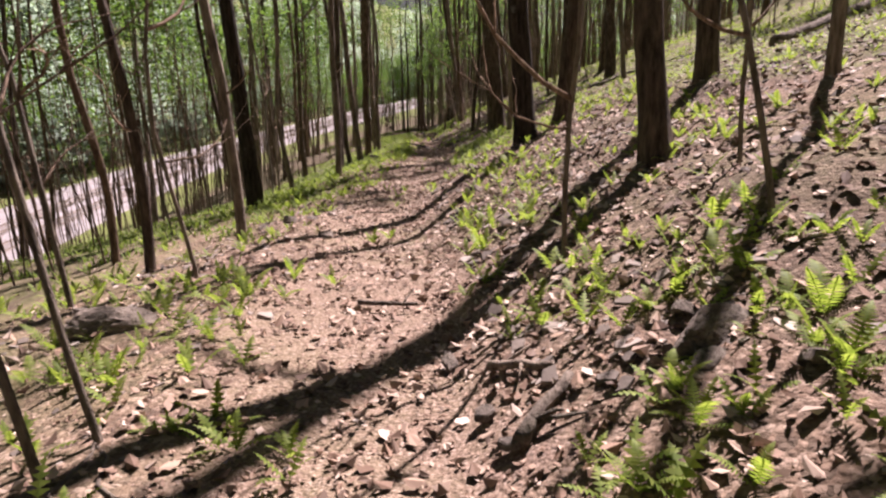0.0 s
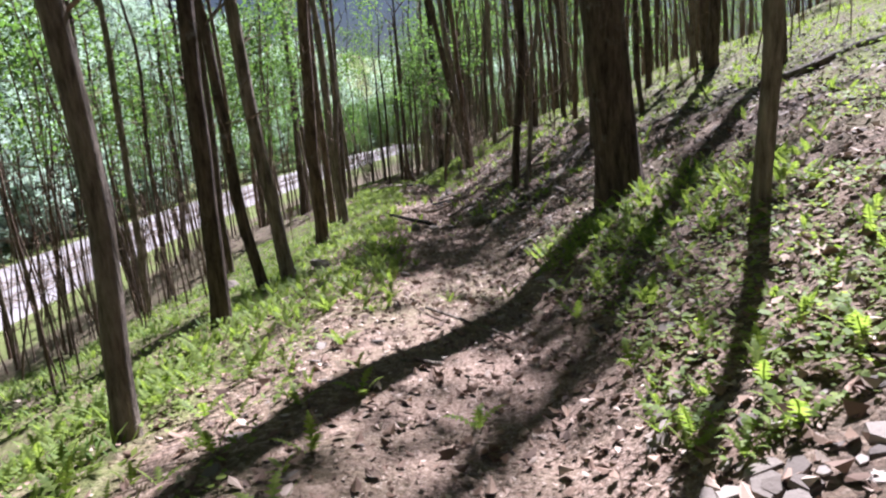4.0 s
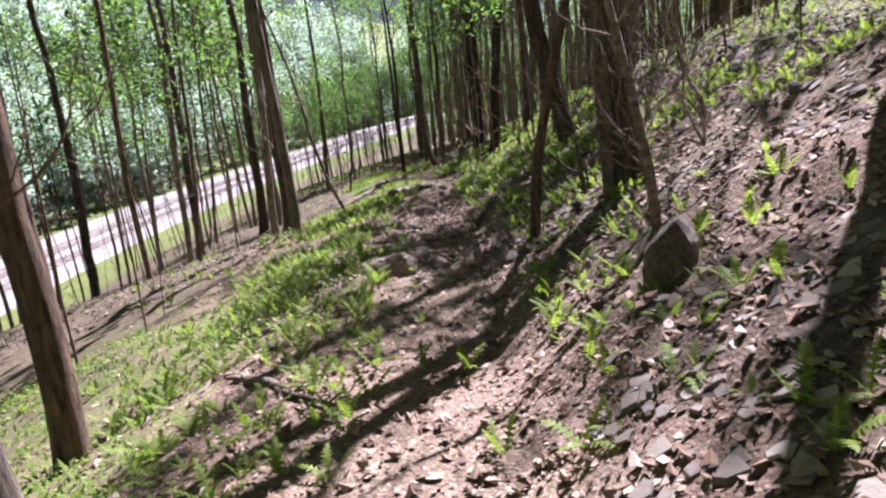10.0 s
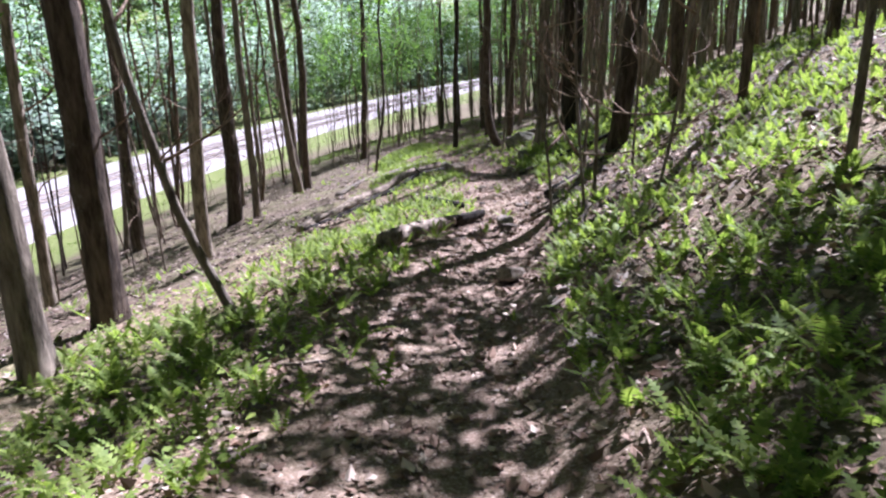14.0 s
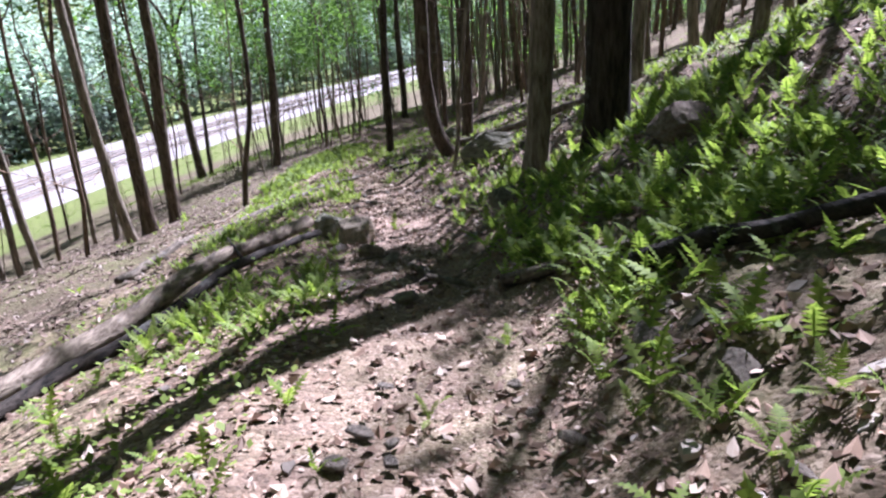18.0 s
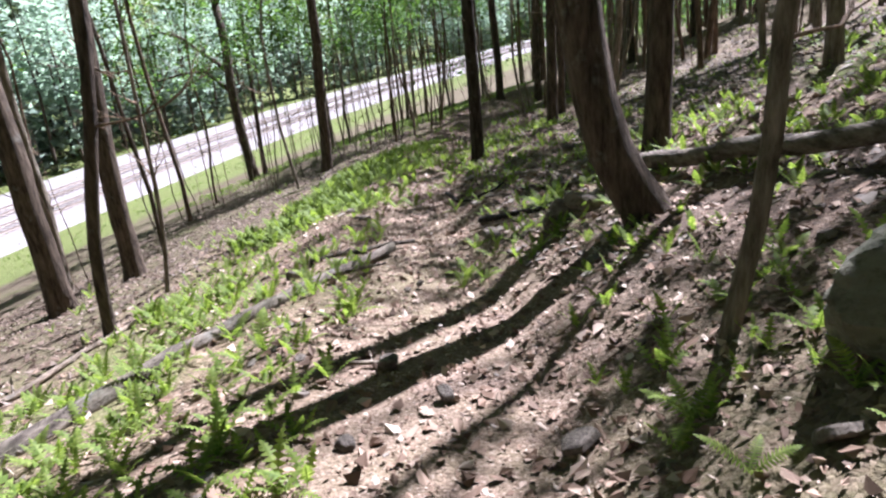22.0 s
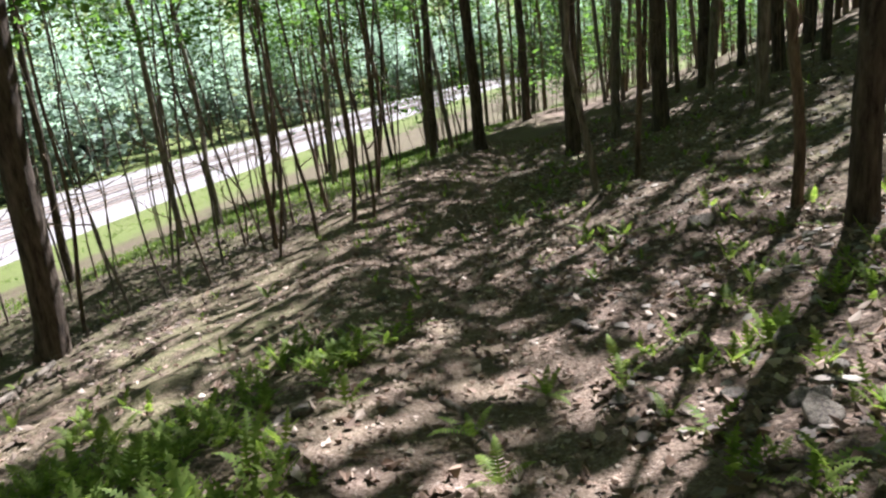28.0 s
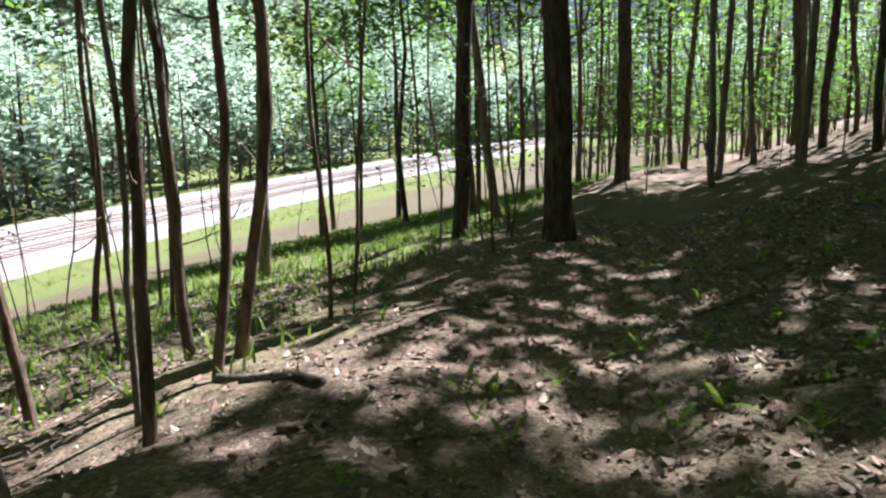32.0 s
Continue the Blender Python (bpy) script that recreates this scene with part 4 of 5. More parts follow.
def frond(length, lift, droop, pairs, seed, quick=False):
    """One arching frond along +x with paired leaflets."""
    r = random.Random(seed)
    verts, faces = [], []
    spine = []
    for i in range(pairs + 2):
        k = i / (pairs + 1)
        spine.append(Vector((length * (k * math.cos(lift)) * (1 - .12 * k), length * .05 * math.sin(k * 2 + seed), length * (k * math.sin(lift) - droop * k * k))))
    o = 0
    wdt = length * .012
    for p in spine:
        verts += [p + Vector((0, -wdt, 0)), p + Vector((0, wdt, 0))]
    hop = 3 if quick else 1
    for i in range(0, len(spine) - hop, hop):
        faces.append((2 * i, 2 * i + 1, 2 * i + 1 + 2 * hop, 2 * i + 2 * hop))
    for i in range(1, len(spine)):
        k = i / (pairs + 1)
        w = length * .165 * (math.sin(math.pi * min(max(k * .86 + .1, 0), 1)) ** .8) * (1.05 - .55 * k)
        d = (spine[i] - spine[i - 1]).normalized()
        b = length / pairs * (.38 if not quick else .36)
        for s in (-1, 1):
            tip = spine[i] + Vector((d.x * w * .35, s * w, d.z * w * .3 - w * r.uniform(.05, .22)))
            mid = spine[i] + (tip - spine[i]) * .5
            o = len(verts)
            if quick:
                verts += [spine[i] - d * b, tip, spine[i] + d * b]
                faces.append((o, o + 1, o + 2))
                continue
            verts += [spine[i] - d * b * .7, mid - d * b * .62, tip, mid + d * b * .62, spine[i] + d * b * .7]
            faces += [(o, o + 1, o + 3, o + 4), (o + 1, o + 2, o + 3)]
    return verts, faces


FRONDS = [mesh_of("frond", *frond(.20 + .04 * (i % 3), radians(34 + 9 * (i % 4)), .26 + .08 * (i % 3), 14, 5 + i)) for i in range(6)]
for me in FRONDS:
    me.materials.append(FERN)


def make_fern(seed, count):
    r = random.Random(seed)
    f = thing("fern", "bright green fern with arching feathery fronds in leaf litter", "fern", "ferns beside the trail")
    for i in range(count):
        part("frond", FRONDS[r.randrange(6)], None, f, m=pose(0, 0, -.01, 0, r.uniform(-26, 14), 360 / count * i + r.uniform(-20, 20)) @ Matrix.Scale(r.uniform(.75, 1.15), 4))
    return f


def fern_density(lat, y):
    """How thick ferns stand: the banks that they like along the trail."""
    if -2.6 < lat < -.62:
        for a, b, v in ((0, 7, .22), (7, 10, .15), (10, 24, 1), (24, 29, .5), (29, 33, .8), (33, 43, 1.1), (43, 50, .9), (50, 55, .5), (55, 60.3, .5), (60.3, 66.5, 1.6), (66.5, 70, 1.2)):
            if a <= y < b:
                return v
        return .04
    if -.62 <= lat < -.3:
        return .8 if 60.5 < y < 67 else .06
    if -.3 <= lat <= .5 and 61.5 < y < 67:
        return .3
    if -6 < lat <= -2.6:
        return .45 if 4 < y < 33 else .28 if y < 44 else .10
    if .5 < lat < 3.2:
        for a, b, v in ((0, 5, .28), (5, 12.5, .2), (12.5, 17, .95 if lat < 2.7 else .5), (17, 27, .15), (27, 31, .3), (31, 33, .8), (33, 42, 1.25), (42, 46, .45), (46, 48.6, 2.4), (48.6, 52.5, .5 if lat < 2 else 1.8), (52.5, 58, .4), (58, 70, .3), (70, 76, .12)):
            if a <= y < b:
                return v
        return .06
    if 3.2 <= lat < 13:
        return 1.1 if 40 < y < 55 and lat < 7 else .55 if y < 66 else .12
    return .02


# Ferns that stand out, each in its place: x, y, size.
FERN_SPOTS_A = [
    (1.13, 2.6, 1.4), (1.21, 2.22, 1.5), (0.85, 2.54, 1.2), (0.75, 1.74, 1.3), (1.15, 1.93, 1.5), (-1.43, 4.53, 1.2), (-1.99, 3.43, 1.6), (0.53, 1.58, 1.2),
    (1.18, 1.81, 1.4), (0.76, 1.45, 1.1), (-1.88, 3, 1.4), (0.74, 1.94, 1.1), (0.73, 4.76, 1), (0.87, 4.6, 1.1), (0.91, 5.68, 1.2), (1.46, 5.73, 1.2),
    (0.97, 8.16, 2), (1.12, 8.29, 1.7), (0.7, 8.27, 1.2), (1.07, 7.4, 1.4), (0.08, 9.99, 1.2), (1.41, 24.34, 1), (1.21, 24.25, 0.9), (0.81, 23.59, 0.9),
    (1.39, 23.33, 1.2), (-0.97, 23.8, 1.5), (-1.04, 24.58, 1.4), (-1.41, 23.87, 1.5), (1.13, 28.45, 1.5), (1.24, 28.36, 1.3),
]
FERN_SPOTS_B = [
    (0.95, 27.66, 1.5), (0.91, 27.41, 1.6), (-1.59, 29.06, 1.7), (-0.91, 28.88, 1), (-1.45, 33.34, 1.2), (-0.74, 32.04, 1.4), (0.95, 28.34, 1), (-1.4, 29.13, 1.4),
    (-0.61, 31.5, 1.7), (-0.43, 32.69, 1.4), (-1.56, 35.46, 1.3), (-0.31, 31.77, 1), (1.32, 32.5, 1.2), (-2.02, 33.37, 1.4), (0.02, 46.33, 1.1), (0.87, 45.79, 1.6),
    (0.68, 46.35, 1.3), (0.95, 45.5, 1.2), (1.15, 45.6, 1.3), (0.73, 45.99, 1), (1.14, 46.06, 1.2), (1.15, 46.44, 1.4), (0.94, 47.23, 1.4), (0.7, 48.01, 1.4),
    (-1.59, 48.47, 1.2), (0.38, 47.09, 1.2), (1.38, 48.13, 1.4), (-0.63, 49.82, 1.3), (-0.16, 52.69, 1.3), (-0.53, 51.23, 1.4),
]
FERN_SPOTS_C = [
    (0.47, 50.35, 1.3), (0.67, 51.02, 1.4), (0.57, 49.56, 1.6), (0.64, 49.55, 1.4), (-1.42, 50.31, 1), (-1.3, 50.36, 1), (1.09, 50.61, 1.4), (0.17, 50.66, 1),
    (-0.1, 54.39, 1.6), (-1.13, 56.7, 1.3), (-0.03, 54.03, 1.3), (0.27, 54.18, 1.2), (0.45, 55.34, 1.4), (-3.22, 57.75, 1.2), (0.06, 55.91, 1.2), (-3.15, 56.06, 1.4),
    (-2.46, 54.56, 1.2), (-1.16, 57.77, 1.3), (-1.13, 56.95, 1.4), (-3.12, 57.28, 1.5), (-0.82, 57.69, 1.1), (-0.31, 56.65, 1.1), (-0.08, 58.92, 1.2), (-1.01, 56.93, 1.1),
    (-0.97, 57.66, 1.1), (-1.86, 63.26, 1.2), (-3.66, 63.15, 1.7), (-3.31, 63.65, 1.7), (-2.71, 65.28, 1.6), (-3.42, 62.17, 1.7),
]
FERN_SPOTS_D = [
    (-2.75, 62.68, 1.5), (-3.03, 62.25, 1.5), (-2.95, 64.19, 1.6), (-2.35, 67.12, 1.5), (-1.97, 68.96, 1.3), (-2.12, 71.6, 1.1), (-1.68, 68.75, 1.2), (-2.64, 68.51, 1.3),
    (-2.31, 68.92, 1.2), (-1.9, 68.42, 1.2), (-5.11, 69.63, 1.6), (-4.62, 69.26, 1.6), (-4.88, 68.94, 1.6), (-2.55, 68.1, 1.2), (-4.1, 73.88, 1), (-3.55, 73.79, 1.3),
    (-1.95, 73.47, 1.2),
]

r = random.Random(77)
spots = []
tries = 0
while len(spots) < 12500 and tries < 260000:
    tries += 1
    y = r.uniform(0.5, 84)
    lat = r.uniform(-6, 13) if r.random() < .45 else r.uniform(-2.7, 3.2)
    patch = .45 + 1.1 * noise.noise((lat * .8, y * .8, 4.4))
    if r.random() < fern_density(lat, y) * max(patch, .08):
        spots.append((lat, y))
spots.sort(key=lambda s: abs(s[0] + .2))
single = [s for s in spots if .55 < abs(s[0]) < 2.6]
single = single[:: max(1, len(single) // 190)][:190]
chosen = set(single)
FERN_KINDS = []
placed = [(x, y, k * .68) for x, y, k in FERN_SPOTS_A + FERN_SPOTS_B + FERN_SPOTS_C + FERN_SPOTS_D]
placed += [(line_x(y) + lat, y, r.uniform(.6, 1.25)) for lat, y in single]
for i, (x, y, k) in enumerate(placed):
    m = pose(x, y, ground_z(x, y), r.uniform(-10, 10), r.uniform(-10, 10), r.uniform(0, 360)) @ Matrix.Scale(k, 4)
    if len(FERN_KINDS) < 5:
        f = make_fern(500 + i, 4 + i % 4)
        FERN_KINDS.append(f)
        f.matrix_basis = m
    else:
        src = FERN_KINDS[i % 5]
        loc, rot, sc = m.decompose()
        c = copy_thing(src, Matrix.LocRotScale(loc, rot, None))
        c.scale = sc

cheap = []
for i in range(8):
    fr = []
    rr = random.Random(900 + i)
    for j in range(4):
        v, f = frond(.23, radians(rr.uniform(28, 70)), rr.uniform(.2, .45), 7, rr.random() * 9, True)
        a = 6.28 * j / 4 + rr.uniform(-.6, .6)
        fr.append(([Vector((p.x * math.cos(a) - p.y * math.sin(a), p.x * math.sin(a) + p.y * math.cos(a), p.z)) for p in v], f))
    v, f = merged(fr)
    cheap.append((np.array([tuple(p) for p in v]), f))


def fern_bed(name, y0, y1, side, label):
    """All the ferns of one bank that nobody would count."""
    verts, faces = [], []
    off = 0
    rr = random.Random(int(y0 * 3 + 7 + side))
    for lat, y in spots:
        if (lat, y) in chosen or not y0 <= y < y1 or (lat > 0) != (side > 0):
            continue
        v, f = cheap[rr.randrange(8)]
        a, s = rr.uniform(0, 6.28), rr.uniform(.5, 1.15) * (1.4 if 60 < y < 68 and lat < 0 or 44 < y < 53 and lat > 0 else 1.0)
        x = line_x(y) + lat
        z = ground_z(x, y) - .01
        c, sn = math.cos(a) * s, math.sin(a) * s
        w = np.empty_like(v)
        w[:, 0], w[:, 1], w[:, 2] = x + v[:, 0] * c - v[:, 1] * sn, y + v[:, 0] * sn + v[:, 1] * c, z + v[:, 2] * s
        verts.append(w)
        faces += [tuple(i + off for i in q) for q in f]
        off += len(v)
    if verts:
        ob = part(name, mesh_of(name, np.concatenate(verts).tolist(), faces), FERN)
        tagged(ob, label, "ferns", kind="stuff")


for a, b in ((0, 22), (22, 44), (44, 62), (62, 90)):
    fern_bed("fern_bed", a, b, -1, "bed of young green ferns on the downhill bank")
    fern_bed("fern_bed", a, b, 1, "patches of young green ferns on the uphill bank")

# ---- stones ----


def stone_mesh(seed, flat=.45):
    """A broken slab with flat faces and worn corners."""
    r = random.Random(seed)
    bm = bmesh.new()
    n = r.randint(6, 9)
    slide, top = (r.uniform(-.05, .05), r.uniform(-.05, .05)), r.uniform(.7, .95)
    for k in range(n):
        a, q = 6.283 * (k + r.uniform(-.35, .35)) / n, r.uniform(.7, 1)
        x, y = .5 * q * math.cos(a), .36 * q * math.sin(a)
        bm.verts.new((x, y, -flat * .5 * r.uniform(.3, 1)))
        bm.verts.new((x * top + slide[0], y * top + slide[1], flat * .5 * r.uniform(.6, 1)))
    bmesh.ops.convex_hull(bm, input=bm.verts)
    loose = [v for v in bm.verts if not v.link_faces]
    bmesh.ops.delete(bm, geom=loose, context="VERTS")
    bmesh.ops.bevel(bm, geom=bm.edges[:], offset=.028, segments=1, affect="EDGES")
    me = bpy.data.meshes.new("stone")
    bm.to_mesh(me)
    bm.free()
    me.materials.append(STONE)
    return me


STONES = [stone_mesh(700 + i, .13 + .055 * (i % 5)) for i in range(12)]


def put_stone(x, y, size, seed, sink=.3, label="angular grey-brown stone lying in dry leaves"):
    rr = random.Random(seed)
    me = STONES[rr.randrange(12)]
    t = size * rr.uniform(.85, 1.1)
    gx = (ground_z(x + .15, y) - ground_z(x - .15, y)) / .3
    m = pose(x, y, ground_z(x, y) + t * .07, rr.uniform(-16, 16), -math.degrees(math.atan(gx)) + rr.uniform(-14, 14), rr.uniform(0, 360))
    ob = part("stone", me, None, m=m)
    ob.scale = (t, t, t * rr.uniform(.8, 1.2))
    return tagged(ob, label, "stone", "stones along the trail")


def stone_density(lat, y):
    if lat > .45:
        for a, b, v in ((0, 9, 1), (9, 13, .6), (13, 18, .4), (18, 33, 1), (33, 40, .55), (40, 47, 1), (47, 53, .45), (53, 60, .6), (60, 66, .9), (66, 72, .8), (72, 80, .3)):
            if a <= y < b:
                return v * (1 if lat < 4.5 else .5)
        return .1
    if lat > -.6:
        return .06
    return .8 if 3 < y < 9.5 and lat > -2.6 else .14 if y < 60 else .05


# Stones that stand out beside the trail: x, y, size.
BIG_STONES = [
    (0.24, 2.02, .15), (0.93, 2.38, .2), (0.88, 2.04, .22), (0.07, 2.83, .14), (0.18, 2.27, .15), (0.84, 1.66, .12), (-0.15, 17.59, .18), (-0.41, 16.99, .13), (0.8, 16.84, .17), (0.66, 16.83, .11),
    (0.92, 16.49, .11), (1.79, 17.19, .2), (1.58, 19.28, .28), (-1.45, 19.08, .4), (1.15, 17.99, .18), (2.13, 19.48, .3), (-0.39, 24.57, .16), (0.63, 26.99, .34), (-0.03, 26.35, .14), (-0.21, 25.26, .16), (-0.66, 25.26, .14), (-1.23, 25.95, .3),
    (0.59, 25.31, .18), (0.69, 25.46, .26), (0.64, 31.39, .24), (1.03, 30.7, .2), (-0.32, 34.73, .2),
]
MORE_STONES = [
    (1.02, 34.64, .13), (0.69, 34.83, .1), (1.3, 35.7, .22), (0.1, 39.74, .34), (0.63, 39.89, .14), (0.13, 41.86, .24), (0.08, 42.16, .4), (0.93, 42.26, .26), (0.6, 42.06, .22), (0.72, 42.95, .34), (0.75, 41.67, .2),
    (-0.64, 48.36, .22), (-0.4, 49.47, .24), (-0.19, 48, .2), (1.19, 48.77, .2), (1.14, 48.06, .14), (-0.95, 49.98, .22), (-1.25, 53.15, .24), (-1.12, 53.55, .13), (-1.32, 55.32, .2), (-0.05, 53.4, .2),
    (-0.25, 57.53, .5), (-2.57, 57.43, .3), (-1.45, 56.83, .1), (-1.94, 57.33, .1), (-0.24, 58.75, .3), (-1.29, 68.87, .2), (-3.44, 68.87, .16), (-1.39, 68.32, .14), (-0.71, 64.19, .18),
]
SLABS_A = [
    (-1.9, 8.23, 0.25), (-1.66, 8.29, 0.22), (-1.63, 8.77, 0.16), (-1.58, 7.82, 0.3), (-1.33, 8.67, 0.2), (-1.95, 8.09, 0.28), (-1.34, 7.84, 0.18), (-0.91, 7.8, 0.16),
    (0.49, 7.4, 0.16), (0.53, 7.21, 0.22), (0.73, 7.46, 0.2), (0.35, 7.3, 0.14), (0.35, 7.94, 0.14), (-0.12, 7.79, 0.08), (0.82, 24.23, 0.14), (1.38, 23.19, 0.2),
    (1.24, 23.49, 0.14), (1.77, 24.18, 0.18), (1.37, 24.62, 0.12), (1.49, 23.86, 0.14), (0.68, 23.96, 0.1), (1.06, 31.47, 0.25), (1.09, 31.72, 0.2), (0.54, 31.45, 0.2),
    (-0.24, 31.44, 0.13), (1.21, 31.62, 0.2), (-0.18, 32.16, 0.22), (0.76, 31.34, 0.12), (-0.09, 31.49, 0.12), (-0.4, 34.91, 0.2),
]
SLABS_B = [
    (0.33, 34.74, 0.1), (0.94, 34.55, 0.12), (0.9, 35.52, 0.1), (1.23, 34.53, 0.14), (0.28, 43.73, 0.14), (0.39, 43.83, 0.14), (1.04, 43.24, 0.16), (1.01, 43.11, 0.25),
    (1.27, 43.3, 0.2), (1.31, 43.27, 0.15), (1.12, 44.51, 0.12), (-0.21, 43.95, 0.1), (-0.93, 44.09, 0.14), (1.36, 43.58, 0.14), (1.88, 44.45, 0.14), (0.54, 43.85, 0.1),
    (0.73, 43.78, 0.16), (-0.11, 46.12, 0.09), (-0.1, 45.98, 0.09), (-0.29, 45.98, 0.14), (-0.66, 48.32, 0.15), (0.88, 46.41, 0.26), (1.03, 45.88, 0.22), (-0.18, 46.62, 0.12),
    (0.42, 46.34, 0.09), (0.53, 46.01, 0.14), (0.37, 46.61, 0.12), (0.97, 45.4, 0.15), (-0.23, 46.21, 0.14), (-1.3, 54.53, 0.14),
]
SLABS_C = [
    (-0.45, 54.48, 0.2), (0.18, 54.04, 0.22), (-0.11, 55.16, 0.12), (-1.46, 55.45, 0.14), (0.61, 55.32, 0.2), (-0.99, 54.97, 0.12), (-1.51, 56.69, 0.08), (0.27, 55.35, 0.14),
    (-3.67, 61.06, 0.3), (-3.35, 60.97, 0.2), (-2.57, 59.47, 0.25), (-1.08, 61.44, 0.26), (-0.14, 63.09, 0.2), (-0.29, 61.21, 0.22), (-0.44, 60.2, 0.24), (-1.25, 60.08, 0.16),
    (-0.45, 63.23, 0.16), (0.52, 62.98, 0.2), (-1.28, 68.79, 0.2), (-1.46, 68.15, 0.22), (-1.26, 68.49, 0.16), (-1.45, 68.34, 0.2), (-3.51, 68.8, 0.18), (-3.37, 68.4, 0.18),
    (-1.64, 68.47, 0.14), (-1.46, 68.79, 0.14), (-0.96, 71.34, 0.14),
]
SLABS_D = [
    (0.52, 31.57, .2), (1.07, 31.91, .24), (1.11, 31.82, .3), (1.08, 31.64, .26), (1.2, 31.78, .26), (.99, 32.35, .16), (.67, 32.28, .2), (.04, 32.24, .18), (.37, 50.98, .3),
    (.31, 50.77, .34), (-.09, 52.24, .14), (.13, 52.16, .16), (1.34, 20.41, .26), (.25, 21.14, .22), (.62, 20.8, .16), (.01, 21.13, .26), (-.26, 21.35, .24),
]
for i, (x, y, s) in enumerate(BIG_STONES + MORE_STONES + SLABS_A + SLABS_B + SLABS_C + SLABS_D):
    put_stone(x, y, s, 2000 + i)
rr = random.Random(303)
count = 0
while count < 150:
    y, lat = rr.uniform(.8, 78), rr.uniform(-2.6, 4.2)
    if rr.random() < stone_density(lat, y) * max(.3 + 1.3 * noise.noise((lat * .9, y * .9, 12)), .1):
        put_stone(line_x(y) + lat, y, .09 + .2 * rr.random() ** 1.5, 3000 + count)
        count += 1


def rubble(name, y0, y1, count, seed):
    """Small broken stones, too many to count."""
    rr = random.Random(seed)
    verts, faces, off = [], [], 0
    shapes = [(np.array([tuple(v.co) for v in me.vertices]), [tuple(p.vertices) for p in me.polygons]) for me in CHIPS]
    made = 0
    while made < count:
        y, lat = rr.uniform(y0, y1), rr.uniform(-2.5, 8)
        if rr.random() > stone_density(lat, y) * max(.35 + 1.2 * noise.noise((lat * .7, y * .7, 12)), .05):
            continue
        made += 1
        v, f = shapes[rr.randrange(len(shapes))]
        x = line_x(y) + lat
        s = rr.uniform(.012, .045) if -.6 < lat < .5 else .03 + .12 * rr.random() ** 1.7
        m = np.array((Euler((rr.gauss(0, .17), rr.gauss(0, .17), rr.uniform(0, 6.28))).to_matrix() * s))
        w = v @ m.T
        w[:, 2] += w[:, 0] * (ground_z(x + .1, y) - ground_z(x - .1, y)) / .2
        verts.append(w + (x, y, ground_z(x, y) + s * .03))
        faces += [tuple(i + off for i in q) for q in f]
        off += len(v)
    ob = part(name, mesh_of(name, np.concatenate(verts).tolist(), faces), RUBBLE)
    tagged(ob, "scattered small grey and tan broken stones", "rubble", kind="stuff")


def chip_mesh(seed):
    r = random.Random(seed)
    bm = bmesh.new()
    thick = r.uniform(.04, .11)
    for k in range(5):
        a, q = 6.283 * (k + r.uniform(-.4, .4)) / 5, r.uniform(.65, 1)
        bm.verts.new((.46 * q * math.cos(a), .34 * q * math.sin(a), thick * r.uniform(.6, 1)))
        bm.verts.new((.5 * q * math.cos(a + .1), .37 * q * math.sin(a + .1), -thick))
    bmesh.ops.convex_hull(bm, input=bm.verts)
    bmesh.ops.delete(bm, geom=[v for v in bm.verts if not v.link_faces], context="VERTS")
    me = bpy.data.meshes.new("chip")
    bm.to_mesh(me)
    bm.free()
    return me


def rubble_material():
    n = Nodes("rubble_stone")
    c = n.ramp(island(n), (0, (.075, .06, .048)), (.5, (.19, .155, .128)), (.85, (.30, .255, .215)), (1, (.44, .38, .33)))
    f = n.noise(30, 4, .7)
    c = n.mix(n.maths("MULTIPLY", f, .4), c, (.12, .10, .085))
    return n.done(c, .85, f, .5, .01, .25)


RUBBLE = rubble_material()
CHIPS = [chip_mesh(820 + i) for i in range(14)]
for a, b, c in ((0.5, 22, 6500), (22, 42, 6500), (42, 62, 5600), (62, 82, 3000)):
    rubble("rubble", a, b, c, 60 + int(a))


def boulder(x, y, size, height, turn, seed, material, label):
    """A weathered boulder set into the slope."""
    bm = bmesh.new()
    bmesh.ops.create_icosphere(bm, subdivisions=5 if size[0] > .6 else 4, radius=.5)
    for v in bm.verts:
        n = v.co.normalized()
        k = 1 + .30 * noise.noise((n.x * 1.6 + seed, n.y * 1.6, n.z * 1.6)) + .13 * noise.noise((n.x * 4 + seed, n.y * 4, n.z * 4)) + .06 * noise.noise((n.x * 9 + seed, n.y * 9, n.z * 9)) + .03 * noise.noise((n.x * 20 + seed, n.y * 20, n.z * 20))
        v.co *= k
    rr = random.Random(seed)
    for _ in range(15):
        d = Vector((rr.gauss(0, 1), rr.gauss(0, 1), rr.gauss(.25, .8))).normalized()
        k = rr.uniform(.29, .42)
        for v in bm.verts:
            over = v.co.dot(d) - k
            if over > 0:
                v.co -= d * over * .92
    for v in bm.verts:
        p = v.co * 1.0
        v.co += p.normalized() * (.022 * noise.noise((p.x * 7 + seed, p.y * 7, p.z * 12)) + .012 * noise.noise((p.x * 19 + seed, p.y * 19, p.z * 30)))
        v.co.z = max(v.co.z, -.45)
    me = bpy.data.meshes.new("boulder")
    bm.to_mesh(me)
    bm.free()
    me.polygons.foreach_set("use_smooth", [False] * len(me.polygons))
    ob = part("boulder", me, material, m=pose(x, y, ground_z(x, y) + height * .12, 0, 0, turn))
    ob.scale = (size[0], size[1], height)
    return tagged(ob, label, "boulder", "boulders by the trail")


